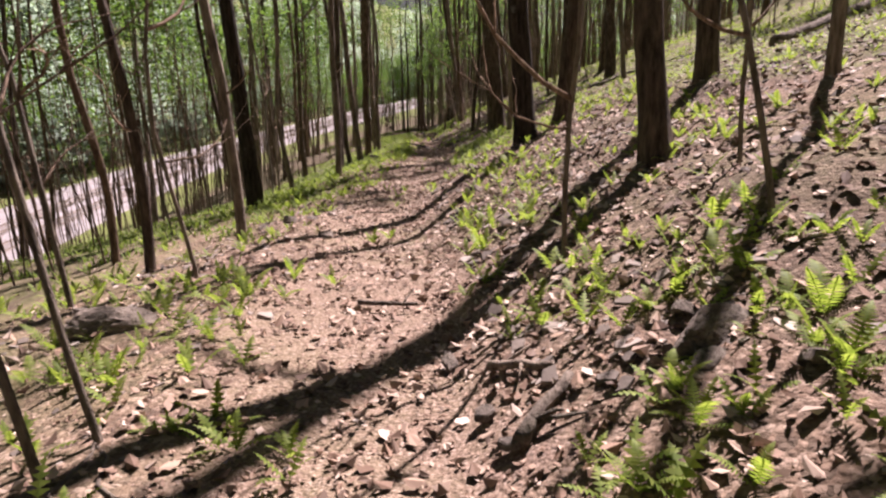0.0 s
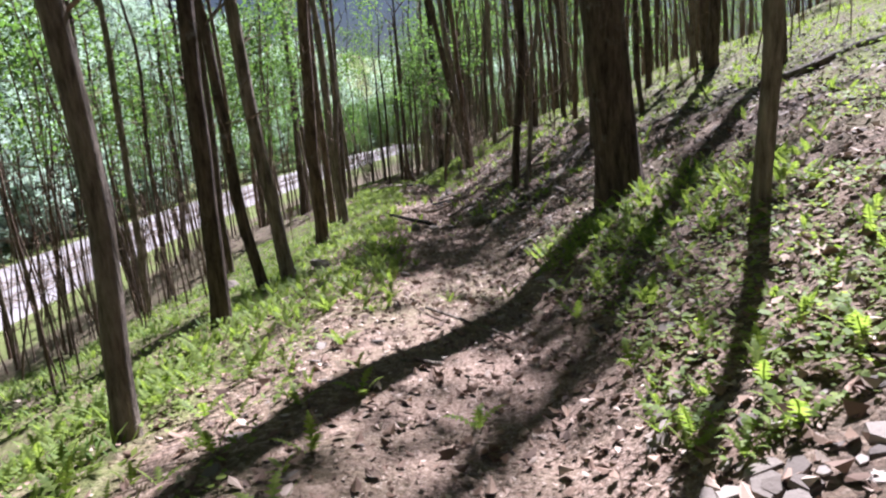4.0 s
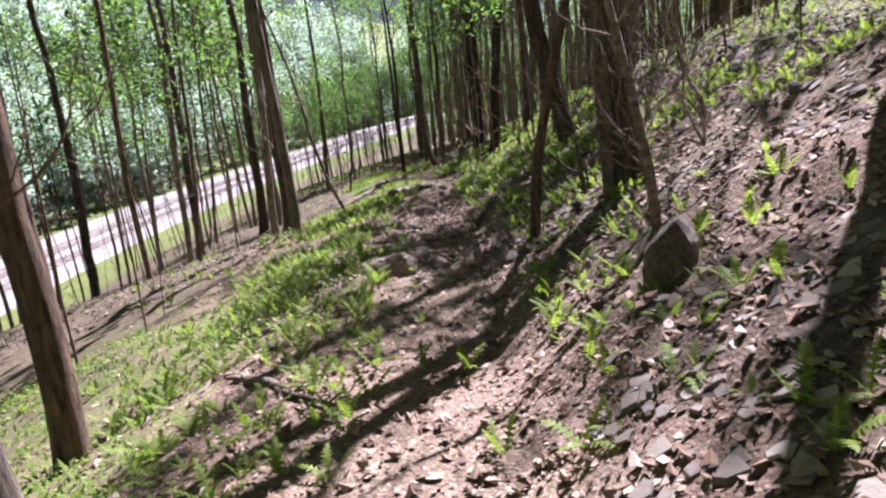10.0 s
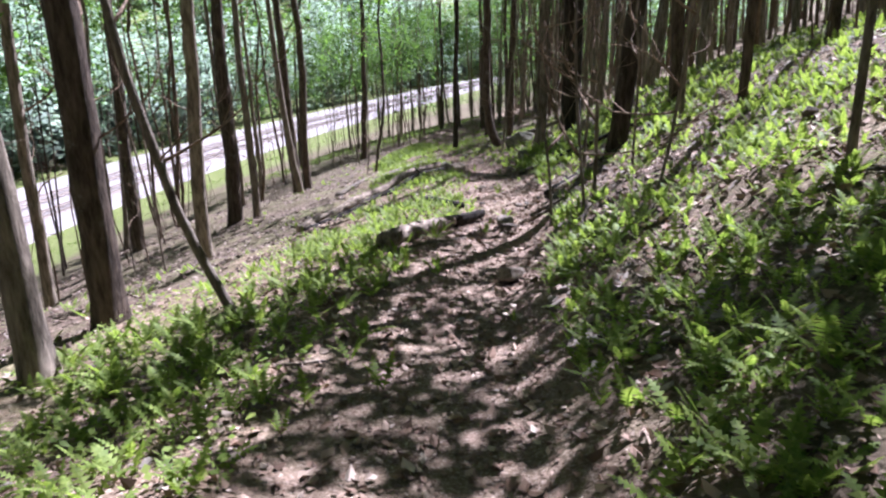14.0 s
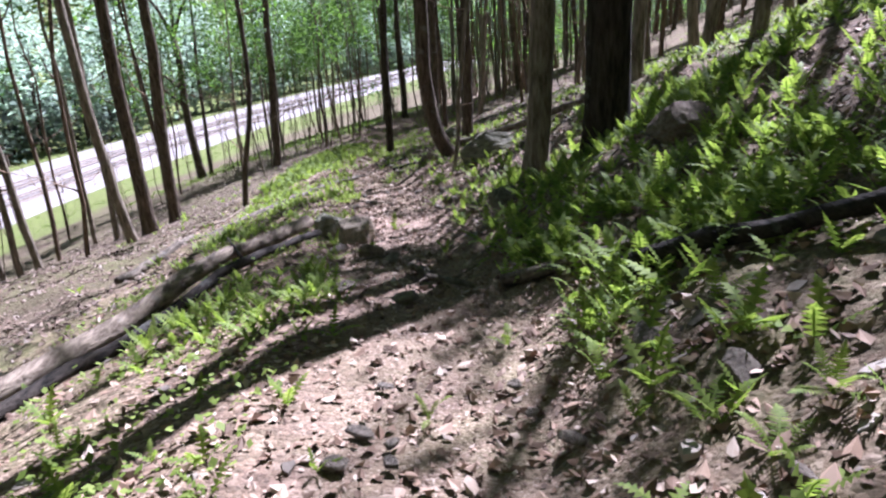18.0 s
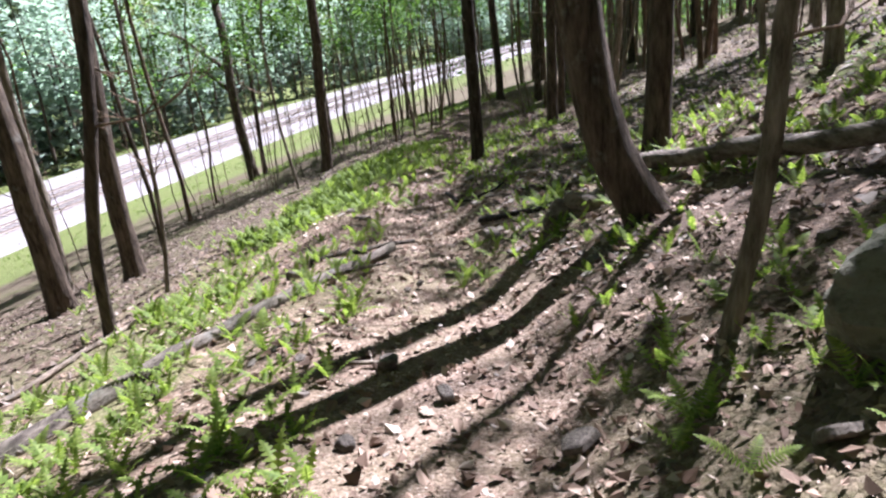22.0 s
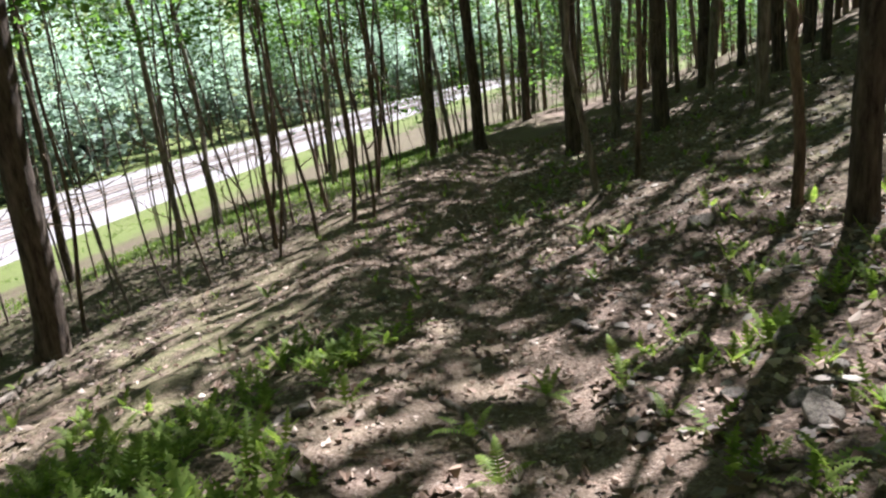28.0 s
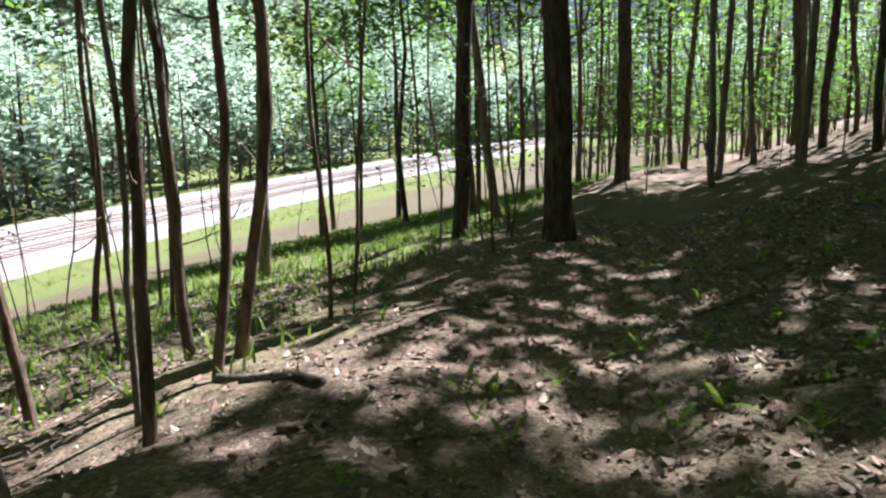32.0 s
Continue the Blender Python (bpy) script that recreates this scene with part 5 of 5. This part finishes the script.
boulder(-0.46, 31.83, (.52, .36), .32, 15, 3, TANSTONE, "pale tan boulder with a rough undercut face")
boulder(-0.23, 32.16, (.27, .2), .26, 50, 6, TANSTONE, "small pale tan boulder among ferns")
boulder(-0.85, 50.62, (.52, .40), .46, 40, 5, TANSTONE, "upright brown boulder beside the trail")
boulder(-1.18, 50.84, (.42, .36), .50, 10, 8, MOSSY, "mossy grey boulder beside a fallen log")
boulder(0.68, 54.38, (1.1, .72), .62, 12, 11, MOSSY, "long mossy grey boulder jutting from the bank")
boulder(0.16, 61.46, (.85, .55), .42, 20, 14, MOSSY, "pale lichened boulder among dry leaves")
boulder(1.89, 49.27, (.6, .45), .45, 60, 17, BROWNSTONE, "brown boulder half sunk in the bank")
boulder(.6, 50.12, (.36, .3), .42, 70, 31, MOSSY, "upright mossy stone at the foot of a tree")
boulder(-.62, 49.8, (.26, .2), .16, 10, 33, BROWNSTONE, "small grey stone by the trail")
boulder(-.42, 57.5, (.42, .26), .3, 25, 36, STONE, "pale angular stone beside the bent tree")
boulder(1.1, 29.1, (.36, .26), .52, 30, 41, STONE, "upright pale stone slab leaning out of the bank")
boulder(.95, 2.2, (.40, .2), .22, 35, 44, STONE, "long pale stone slab among ferns")
boulder(-1.75, 3.57, (.6, .3), .26, 10, 19, STONE, "flat tan stone with an undercut edge")
boulder(-3.33, 21.88, (.6, .5), .45, 80, 23, STONE, "sunlit tan boulder on the downhill slope")
boulder(3.35, 24.67, (.8, .55), .4, 30, 27, BROWNSTONE, "low brown boulder on the bank")

# ---- fallen wood ----


def fallen(name, a, b, dia, seed, material, label, category, lift=(0, 0), crook=.06, stubs=2):
    """A log or stick lying from a to b over the ground."""
    rr = random.Random(seed)
    a, b = Vector((a[0], a[1])), Vector((b[0], b[1]))
    length = (b - a).length
    n = max(4, int(length / .28))
    mid = (a + b) / 2
    base = Vector((mid.x, mid.y, ground_z(mid.x, mid.y)))
    d = (b - a).normalized()
    nrm = Vector((-d.y, d.x))
    pts, radii = [], []
    for i in range(n + 1):
        k = i / n
        p = a.lerp(b, k) + nrm * length * crook * noise.noise((seed, k * 3.1, .7)) * math.sin(math.pi * k)
        z = ground_z(p.x, p.y) * .5 + .5 * (ground_z(a.x, a.y) * (1 - k) + ground_z(b.x, b.y) * k)
        z = max(z, ground_z(p.x, p.y) - dia * .1)
        z += dia * .32 + lift[0] * (1 - k) + lift[1] * k
        pts.append(Vector((p.x, p.y, z)) - base)
        radii.append(dia * .5 * (1 - .35 * k) * (1 + .10 * noise.noise((seed, k * 9, 2))))
    pieces = [tube(pts, radii, 12 if dia > .09 else 7, .22, seed)]
    stub_meshes = []
    for _ in range(stubs):
        i = rr.randint(1, n - 1)
        s = Vector((nrm.x, nrm.y, 0)) * rr.choice((-1, 1)) + Vector((d.x * .6, d.y * .6, rr.uniform(.1, .8)))
        q = [pts[i], pts[i] + s * dia * rr.uniform(.8, 1.2), pts[i] + s * dia * rr.uniform(1.5, 3.0) + Vector((0, 0, -dia * .2))]
        stub_meshes.append(tube(q, [dia * .2, dia * .15, dia * .07], 6))
    ob = part(name, mesh_of(name, *pieces[0], True), material, m=Matrix.Translation(base))
    for piece in stub_meshes:
        part("branch_stub", mesh_of("branch_stub", *piece, True), material, ob)
    return tagged(ob, label, category, "fallen wood")


LOGS = [
    ((0.05, 21.75), (-0.7, 23.4), .07, CHARRED),
    ((0.53, 20.18), (1.23, 19.83), .10, DEADWOOD), ((0.95, 20.18), (1.84, 20.83), .09, DEADWOOD), ((1.71, 20.68), (3.35, 23.18), .10, DEADWOOD), ((3.95, 24.67), (3.71, 22.68), .09, DEADWOOD),
    ((-1.44, 25.31), (-0.98, 25.9), .06, PALEWOOD), ((-1.55, 30.87), (-0.69, 31.33), .075, PALEWOOD), ((-1.41, 29.98), (-.92, 29.2), .065, PALEWOOD),
    # The second log here is added as the dark underside of the first.
    ((-3.28, 45.76), (-1.35, 50.65), .19, PALEWOOD), ((-3.16, 45.7), (-1.22, 50.5), .11, CHARRED), ((-4.11, 52), (-1.87, 57.84), .13, DEADWOOD),
    ((0.62, 43.4), (1.75, 44.2), .13, CHARRED), ((0.70, 43.42), (1.3, 43.72), .10, PALEWOOD), ((0.35, 42.2), (1.2, 42.45), .045, PALEWOOD), ((-1.75, 45.2), (-1.9, 45.75), .13, PALEWOOD), ((-1.0, 44.5), (-0.45, 43.4), .13, CHARRED), ((-0.47, 42.0), (-0.18, 42.6), .15, CHARRED), ((-1.02, 40.8), (-0.49, 41.97), .19, PALEWOOD),
    ((0.43, 48.01), (1.34, 47.31), .09, DEADWOOD), ((-.9, 59.45), (0.35, 57.85), .05, DEADWOOD), ((-1.2, 58.65), (-.35, 57.9), .06, CHARRED), ((.2, 58.1), (2.1, 53.2), .14, DEADWOOD), ((.1, 66.2), (1.5, 64.5), .09, DEADWOOD), ((-1.35, 65.42), (-0.19, 67.34), .07, DEADWOOD),
    ((-6.4, 69.31), (-7.19, 72.49), .09, DEADWOOD), ((-4.83, 80.06), (-3.96, 79.41), .07, DEADWOOD), 
    ((5.09, 10.44), (10.44, 13.55), .2, DEADWOOD), ((4.7, 20.28), (7.55, 19.08), .14, DEADWOOD), ((3.17, 33.17), (4.26, 35.89), .12, DEADWOOD), ((3.7, 62.34), (6.13, 60.87), .14, DEADWOOD),
]
for i, (a, b, d, w) in enumerate(LOGS):
    lift = (0, 0)
    if a == (-3.28, 45.76):
        lift = (.05, .14)
    if a == (-3.16, 45.7):
        lift = (.0, .06)
    if a == (0.05, 21.75):
        lift = (0, .12)
    if a == (.2, 58.1):
        lift = (.05, .1)
    big = d > .1
    length = math.dist(a, b)
    fallen("log" if big else "branch", a, b, d, 41 + i * 1.7, w, ("weathered pale fallen log with split bark" if w is PALEWOOD else "dark rotting log lying in leaf litter") if big else ("bleached dead branch on the ground" if w is PALEWOOD else "dark dead branch lying in dry leaves"), "log" if big else "branch", lift, .02 if length > 3 else .05, 0 if length < 1.4 and big else 2)



def bent_branch(points, dia, seed, material, label):
    """A crooked branch that lies along the given points, (x, y, lift) each."""
    base = on_ground(points[0][0], points[0][1])
    line = []
    for k in range(len(points) - 1):
        p, q = Vector(points[k]), Vector(points[k + 1])
        n = max(2, int((q - p).length / .12))
        for e in range(n):
            c = p.lerp(q, e / n)
            w = .06 * noise.noise((c.x * 4, c.y * 4, seed)) + .02 * noise.noise((c.x * 11, c.y * 11, seed))
            line.append(on_ground(c.x + w, c.y - w, c.z + dia * .35) - base)
    last = points[-1]
    line.append(on_ground(last[0], last[1], last[2] + dia * .35) - base)
    radii = [dia * .5 * (1 - .55 * k / len(line)) * (1 + .35 * noise.noise((seed, k * .7, 0))) for k in range(len(line))]
    ob = part("branch", mesh_of("branch", *tube(line, radii, 8, .35, seed), True), material, m=Matrix.Translation(base))
    rng = random.Random(seed)
    for _ in range(3):
        k = rng.randrange(len(line) // 3, len(line) - 1)
        d = (line[k + 1] - line[k]).normalized()
        out = (d + Vector((-d.y, d.x, rng.uniform(0, .5))) * rng.choice((-1, 1)) * .8).normalized()
        part("twig", mesh_of("twig", *tube([line[k], line[k] + out * dia * 3, line[k] + out * dia * 6 + Vector((0, 0, -dia))], [radii[k] * .5, radii[k] * .35, .002], 6), True), material, ob)
    return tagged(ob, label, "branch", "fallen wood")


bent_branch([(-1.33, 60.91, .03), (-1.03, 60.31, .05), (-.83, 60.01, .04), (-.58, 59.41, .03), (-.45, 58.9, 0)], .06, 11, PALEWOOD, "long bleached crooked branch over stones and dry leaves")
bent_branch([(-1.84, 60.8, .04), (-1.62, 60.2, .0), (-1.4, 59.9, .0), (-1.17, 59.88, .01), (-1.05, 59.98, .03)], .045, 12, CHARRED, "black rotten branch half sunk in leaf litter")
bent_branch([(-1.61, 60.46, 0), (-1.4, 60.52, .02), (-1.23, 60.53, .04)], .03, 13, DEADWOOD, "short brown stick beside a rotten branch")
bent_branch([(.12, 26.5, .12), (.17, 26.3, .02), (.42, 25.66, .03), (.6, 24.95, 0)], .05, 14, CHARRED, "black crooked branch lying across the trail")
bent_branch([(.3, 25.85, .03), (.37, 25.6, .03), (.40, 25.0, 0)], .04, 15, CHARRED, "black forked branch beside the trail")
bent_branch([(.36, 26.43, .05), (.74, 25.53, .04), (.92, 25.2, .05)], .035, 16, DEADWOOD, "thin dark branch among stones")
bent_branch([(.95, 47.2, .02), (1.36, 46.83, .06), (1.69, 46.38, .08), (2.1, 45.9, .05)], .11, 18, CHARRED, "dark rotten branch among ferns on the bank")
bent_branch([(-.11, 25.13, .0), (.82, 24.59, .04), (1.86, 23.11, .06), (2.3, 22.5, .05)], .06, 19, PALEWOOD, "long pale pole lying against a tree on the bank")
bent_branch([(.33, 22.93, .0), (1.05, 22.82, .03), (1.82, 23.02, .08)], .045, 20, DEADWOOD, "thin dark pole lying on the stony bank")
bent_branch([(1.66, 23.32, .05), (1.95, 24.6, .35), (1.9, 25.73, .3), (2.2, 27.5, .5)], .035, 21, PALEWOOD, "arched bleached branch over the bank")
bent_branch([(-.13, 32.47, .02), (-.02, 32.2, .02), (.06, 31.89, 0)], .04, 22, PALEWOOD, "bleached stick on the dirt of the trail")
bent_branch([(.79, 40.78, .1), (.68, 40.5, .03), (.6, 40.2, 0)], .035, 17, DEADWOOD, "brown stick leaning at a sapling's foot")
STICKS = [
    (-1.57, 31.79, -0.84, 31.19), (-0.96, 29.21, -0.56, 28.81), (-0.29, 25.7, -0.13, 25.95), (-0.23, 48.97, 0.24, 48.16), (-0.77, 47.96, -0.97, 48.67),
    (-1.4, 54.06, -0.74, 53.25), (-1.81, 53.5, -1.09, 53.15), (-2.57, 57.74, -1.73, 58.14), (-1.28, 58.45, -0.02, 57.63), (-2.79, 68.87, -2.54, 68.32), (-2.95, 74.75, -2.67, 73.84), (-2.42, 73.9, -2, 74.24), (-2.18, 74.29, -1.75, 74.35),
    (-0.43, 3.87, -0.08, 3.82), (0.23, 2.6, 0.45, 2.4), (0.27, 1.99, 0.48, 2.24), (-0.26, 15.59, 0.21, 14.59), (0.06, 11.06, 0.25, 10.94), (0.13, 10.03, 0.28, 10.36), (0.56, 17.09, 1.11, 17.64),
]
MORE_STICKS = [
    (0.01, 16.69, 0.18, 16.89), (0.65, 18.09, 0.78, 17.89), (0.37, 42.51, 1.24, 42.7), (-4.49, 55.21, -3.78, 57.13), (2.05, 24.67, 2.66, 28.81), (0.99, 23.28, 1.7, 23.73), (-4, 78.91, -3.8, 78.96), (0.41, 34.15, 0.71, 34.92), (0.05, 33.47, 0.26, 33.86),
]
for i, (a, b, c, d) in enumerate(STICKS + MORE_STICKS):
    fallen("stick", (a, b), (c, d), .022 + .012 * (i % 4), 150 + i, (DEADWOOD, DEADWOOD, PALEWOOD)[i % 3], "dead stick lying on the dirt and dry leaves", "stick", (0, 0), .14, 2)
rr = random.Random(515)
for i in range(70):
    y, lat = rr.uniform(.8, 82), rr.choice((rr.uniform(-2.2, -.2), rr.uniform(0, 4)))
    a, l = rr.uniform(0, 3.14), rr.uniform(.25, 1.1)
    x = line_x(y) + lat
    fallen("stick", (x, y), (x + l * math.cos(a), y + l * math.sin(a)), rr.uniform(.012, .03), 250 + i, (DEADWOOD, PALEWOOD, DEADWOOD)[i % 3], "thin dead twig on the forest floor", "stick", (0, 0), .16, 1)


def bare_bush(x, y, lean_az, count, length, seed, material, label):
    """A dead bush: pale bare branches that fork and spread."""
    b = thing("dead_bush", label, "dead bush", "", pose(x, y, ground_z(x, y)))
    rr = random.Random(seed)
    for i in range(count):
        me = limb_mesh(seed + i, length * rr.uniform(.7, 1.2), .012, 9, 2.4)
        part("branch", me, material, b, m=pose(0, 0, rr.uniform(0, .25), rr.uniform(-20, 20), -rr.uniform(15, 70), lean_az + rr.uniform(-60, 60)))


bare_bush(1.62, 31.25, 215, 11, 1.45, 610, PALEWOOD, "dead bush of pale bare forking branches")
bare_bush(1.95, 30.9, 190, 6, 1.2, 630, PALEWOOD, "low dead bush of bare grey twigs")
bare_bush(1.25, 31.8, 240, 5, 1.0, 670, DEADWOOD, "brown dead bush with withered twigs")

dead = thing("dead_sapling", "crooked pale dead sapling leaning over the bank", "dead sapling", "", pose(1.26, 29.86, ground_z(1.26, 29.86)))
crooked = [(0, 0, -.1), (-.03, .02, .35), (-.10, .05, .75), (-.17, .06, 1.1), (-.25, .05, 1.45), (-.36, .02, 1.75), (-.5, 0, 2.0), (-.6, -.05, 2.4)]
part("trunk", mesh_of("trunk", *tube(crooked, [.034, .03, .027, .025, .022, .018, .013, .006], 8, .15, 4), True), PALEWOOD, dead)
for i, k in enumerate((2, 3, 3, 4, 5, 6)):
    arm = part("branch", limb_mesh(690 + i, .9 - .06 * k, .010, 0, 2.4), PALEWOOD, dead, m=pose(*crooked[k], 0, -10 - 8 * i, 60 * i + 100))
    for j in range(3):
        part("twig", limb_mesh(700 + i * 3 + j, .3, .005, 0, 2.4), PALEWOOD, arm, m=pose(.2 + .12 * j, .02, .12 + .07 * j, 0, -20, (-1) ** j * 60))

# ---- dry leaves ----


def litter(name, y0, y1, count, seed):
    rr = np.random.RandomState(seed)
    verts, faces = [], []
    made = 0
    while made < count:
        y = rr.uniform(y0, y1)
        flake = rr.rand() < .42
        lat = rr.normal(0, .75) if flake else rr.normal(1.2, 1.9)
        if not -5 < lat < 7:
            continue
        made += 1
        x = line_x(y) + lat
        z = ground_z(x, y) + .006 + (-.05 * (1 - abs(lat) / .9) if abs(lat) < .9 else 0)
        s = rr.uniform(.005, .018) if flake else .013 + .026 * rr.rand() ** 1.5
        a = rr.uniform(0, 6.28)
        u, w = (math.cos(a) * s, math.sin(a) * s), (-math.sin(a) * s * .55, math.cos(a) * s * .55)
        t = rr.uniform(-.3, 1.2, 4) * s
        o = len(verts)
        if flake:
            verts += [(x - u[0], y - u[1], z + t[0]), (x + w[0], y + w[1], z + t[1] * .5), (x + u[0], y + u[1], z + t[2]), (x - w[0], y - w[1], z + t[3] * .5)]
            faces.append((o, o + 1, o + 2, o + 3))
            continue
        verts += [(x - u[0], y - u[1], z + t[0]), (x + u[0], y + u[1], z + t[1])]
        for g, h in ((-.35, t[2]), (.5, t[3])):
            verts += [(x + u[0] * g + w[0], y + u[1] * g + w[1], z + h * .7), (x + u[0] * g - w[0], y + u[1] * g - w[1], z + h * .5)]
        faces += [(o, o + 1, o + 4, o + 2), (o, o + 3, o + 5, o + 1)]
    ob = part(name, mesh_of(name, verts, faces), LITTER)
    tagged(ob, "curled dry brown and tan fallen leaves", "leaf litter", kind="stuff")


def slope_litter(name, y0, y1, lat0, lat1, count, seed):
    """Dry leaves on the slopes beside the trail."""
    rr = np.random.RandomState(seed)
    verts, faces = [], []
    for _ in range(count):
        y, lat = rr.uniform(y0, y1), rr.uniform(lat0, lat1)
        x = line_x(y) + lat
        z = ground_z(x, y) + .008
        s, a = rr.uniform(.02, .05), rr.uniform(0, 6.28)
        u, w, t = (math.cos(a) * s, math.sin(a) * s), (-math.sin(a) * s * .6, math.cos(a) * s * .6), rr.uniform(-.3, 1, 4) * s
        o = len(verts)
        verts += [(x - u[0], y - u[1], z + t[0]), (x + w[0], y + w[1], z + t[1] * .5), (x + u[0], y + u[1], z + t[2]), (x - w[0], y - w[1], z + t[3] * .5)]
        faces.append((o, o + 1, o + 2, o + 3))
    tagged(part(name, mesh_of(name, verts, faces), SHADED_LITTER), "dry brown leaves strewn over the wooded slope", "leaf litter", kind="stuff")


slope_litter("slope_litter", 36, 86, -11, -2.6, 34000, 201)
slope_litter("slope_litter", 0, 80, 3.5, 9, 26000, 202)
for a, b, c in ((0.3, 22, 44000), (22, 44, 44000), (44, 64, 41000), (64, 86, 38000)):
    litter("leaf_litter", a, b, c, 5 + int(a))


def grass_tufts(name, count, seed, where, label, tall=.3):
    rr = random.Random(seed)
    verts, faces = [], []
    for _ in range(count):
        x, y = where(rr)
        z = ground_z(x, y)
        for _ in range(5):
            a, h, l = rr.uniform(0, 6.28), tall * rr.uniform(.4, 1.1), rr.uniform(.03, .12)
            bx, by = x + rr.gauss(0, .06), y + rr.gauss(0, .06)
            w = (-math.sin(a) * .012, math.cos(a) * .012)
            o = len(verts)
            verts += [(bx - w[0], by - w[1], z), (bx + w[0], by + w[1], z), (bx + l * .4 * math.cos(a) + w[0] * .7, by + l * .4 * math.sin(a) + w[1] * .7, z + h * .6), (bx + l * .4 * math.cos(a) - w[0] * .7, by + l * .4 * math.sin(a) - w[1] * .7, z + h * .6), (bx + l * math.cos(a), by + l * math.sin(a), z + h)]
            faces += [(o, o + 1, o + 2, o + 3), (o + 3, o + 2, o + 4)]
    tagged(part(name, mesh_of(name, verts, faces), GRASS), label, "grass", kind="stuff")


def verge(rr):
    y = rr.uniform(20, 150)
    return rail_x(y) + rr.choice((rr.uniform(6.3, 12), rr.uniform(-13, -9.6))), y


def glade(rr):
    y = rr.uniform(80, 105)
    return line_x(y) + rr.uniform(-16, -2.2), y


def bank(rr):
    y = rr.uniform(8, 34)
    return line_x(y) + rr.uniform(-6.5, -1.8), y


grass_tufts("grass", 3600, 71, verge, "green and straw grass on the railway verge", .2)
grass_tufts("grass", 3500, 72, glade, "shaded green grass in the glade below the trail", .15)
grass_tufts("grass", 1700, 73, bank, "thin yellow-green grass on the downhill slope", .10)


def ground_plants(name, y0, y1, lat0, lat1, count, seed, label):
    """A carpet of small leaves close to the ground."""
    rr = random.Random(seed)
    verts, faces = [], []
    while len(faces) < count * 2:
        y, lat = rr.uniform(y0, y1), rr.uniform(lat0, lat1)
        x = line_x(y) + lat
        if noise.noise((x * .55, y * .55, 31)) + .5 * noise.noise((x * 2.1, y * 2.1, 5)) < -.05:
            continue
        z = ground_z(x, y) + rr.uniform(.0, .07)
        a, s = rr.uniform(0, 6.28), rr.uniform(.018, .05)
        u = Vector((math.cos(a), math.sin(a), rr.uniform(-.1, .7))) * s
        w = Vector((-math.sin(a), math.cos(a), rr.uniform(-.3, .3))) * s * .38
        p = Vector((x, y, z))
        o = len(verts)
        verts += [p, p + u * .55 + w, p + u, p + u * .55 - w]
        faces += [(o, o + 1, o + 2), (o, o + 2, o + 3)]
    tagged(part(name, mesh_of(name, verts, faces), FERN), label, "ground cover", kind="stuff")


ground_plants("ground_cover", 9.5, 34, -6, -1.0, 22000, 91, "bright yellow-green low plants on the downhill bank")
ground_plants("ground_cover", 34, 54, -3, -.8, 7000, 92, "low green plants on the edge of the trail")
ground_plants("ground_cover", 60, 68, -2.6, -.6, 9000, 93, "dense green low plants along the trail edge")
ground_plants("ground_cover", 6, 30, 3.6, 12, 22000, 94, "sunlit low green plants on the uphill slope")
ground_plants("ground_cover", 30, 62, 3.6, 11, 22000, 95, "low green plants under the trees up the slope")
ground_plants("ground_cover", 12.5, 17.5, .6, 3.4, 5000, 96, "bright low green plants beside the trail")
ground_plants("ground_cover", 79, 96, -12, -2.5, 12000, 97, "shaded green plants in the glade by the railway")
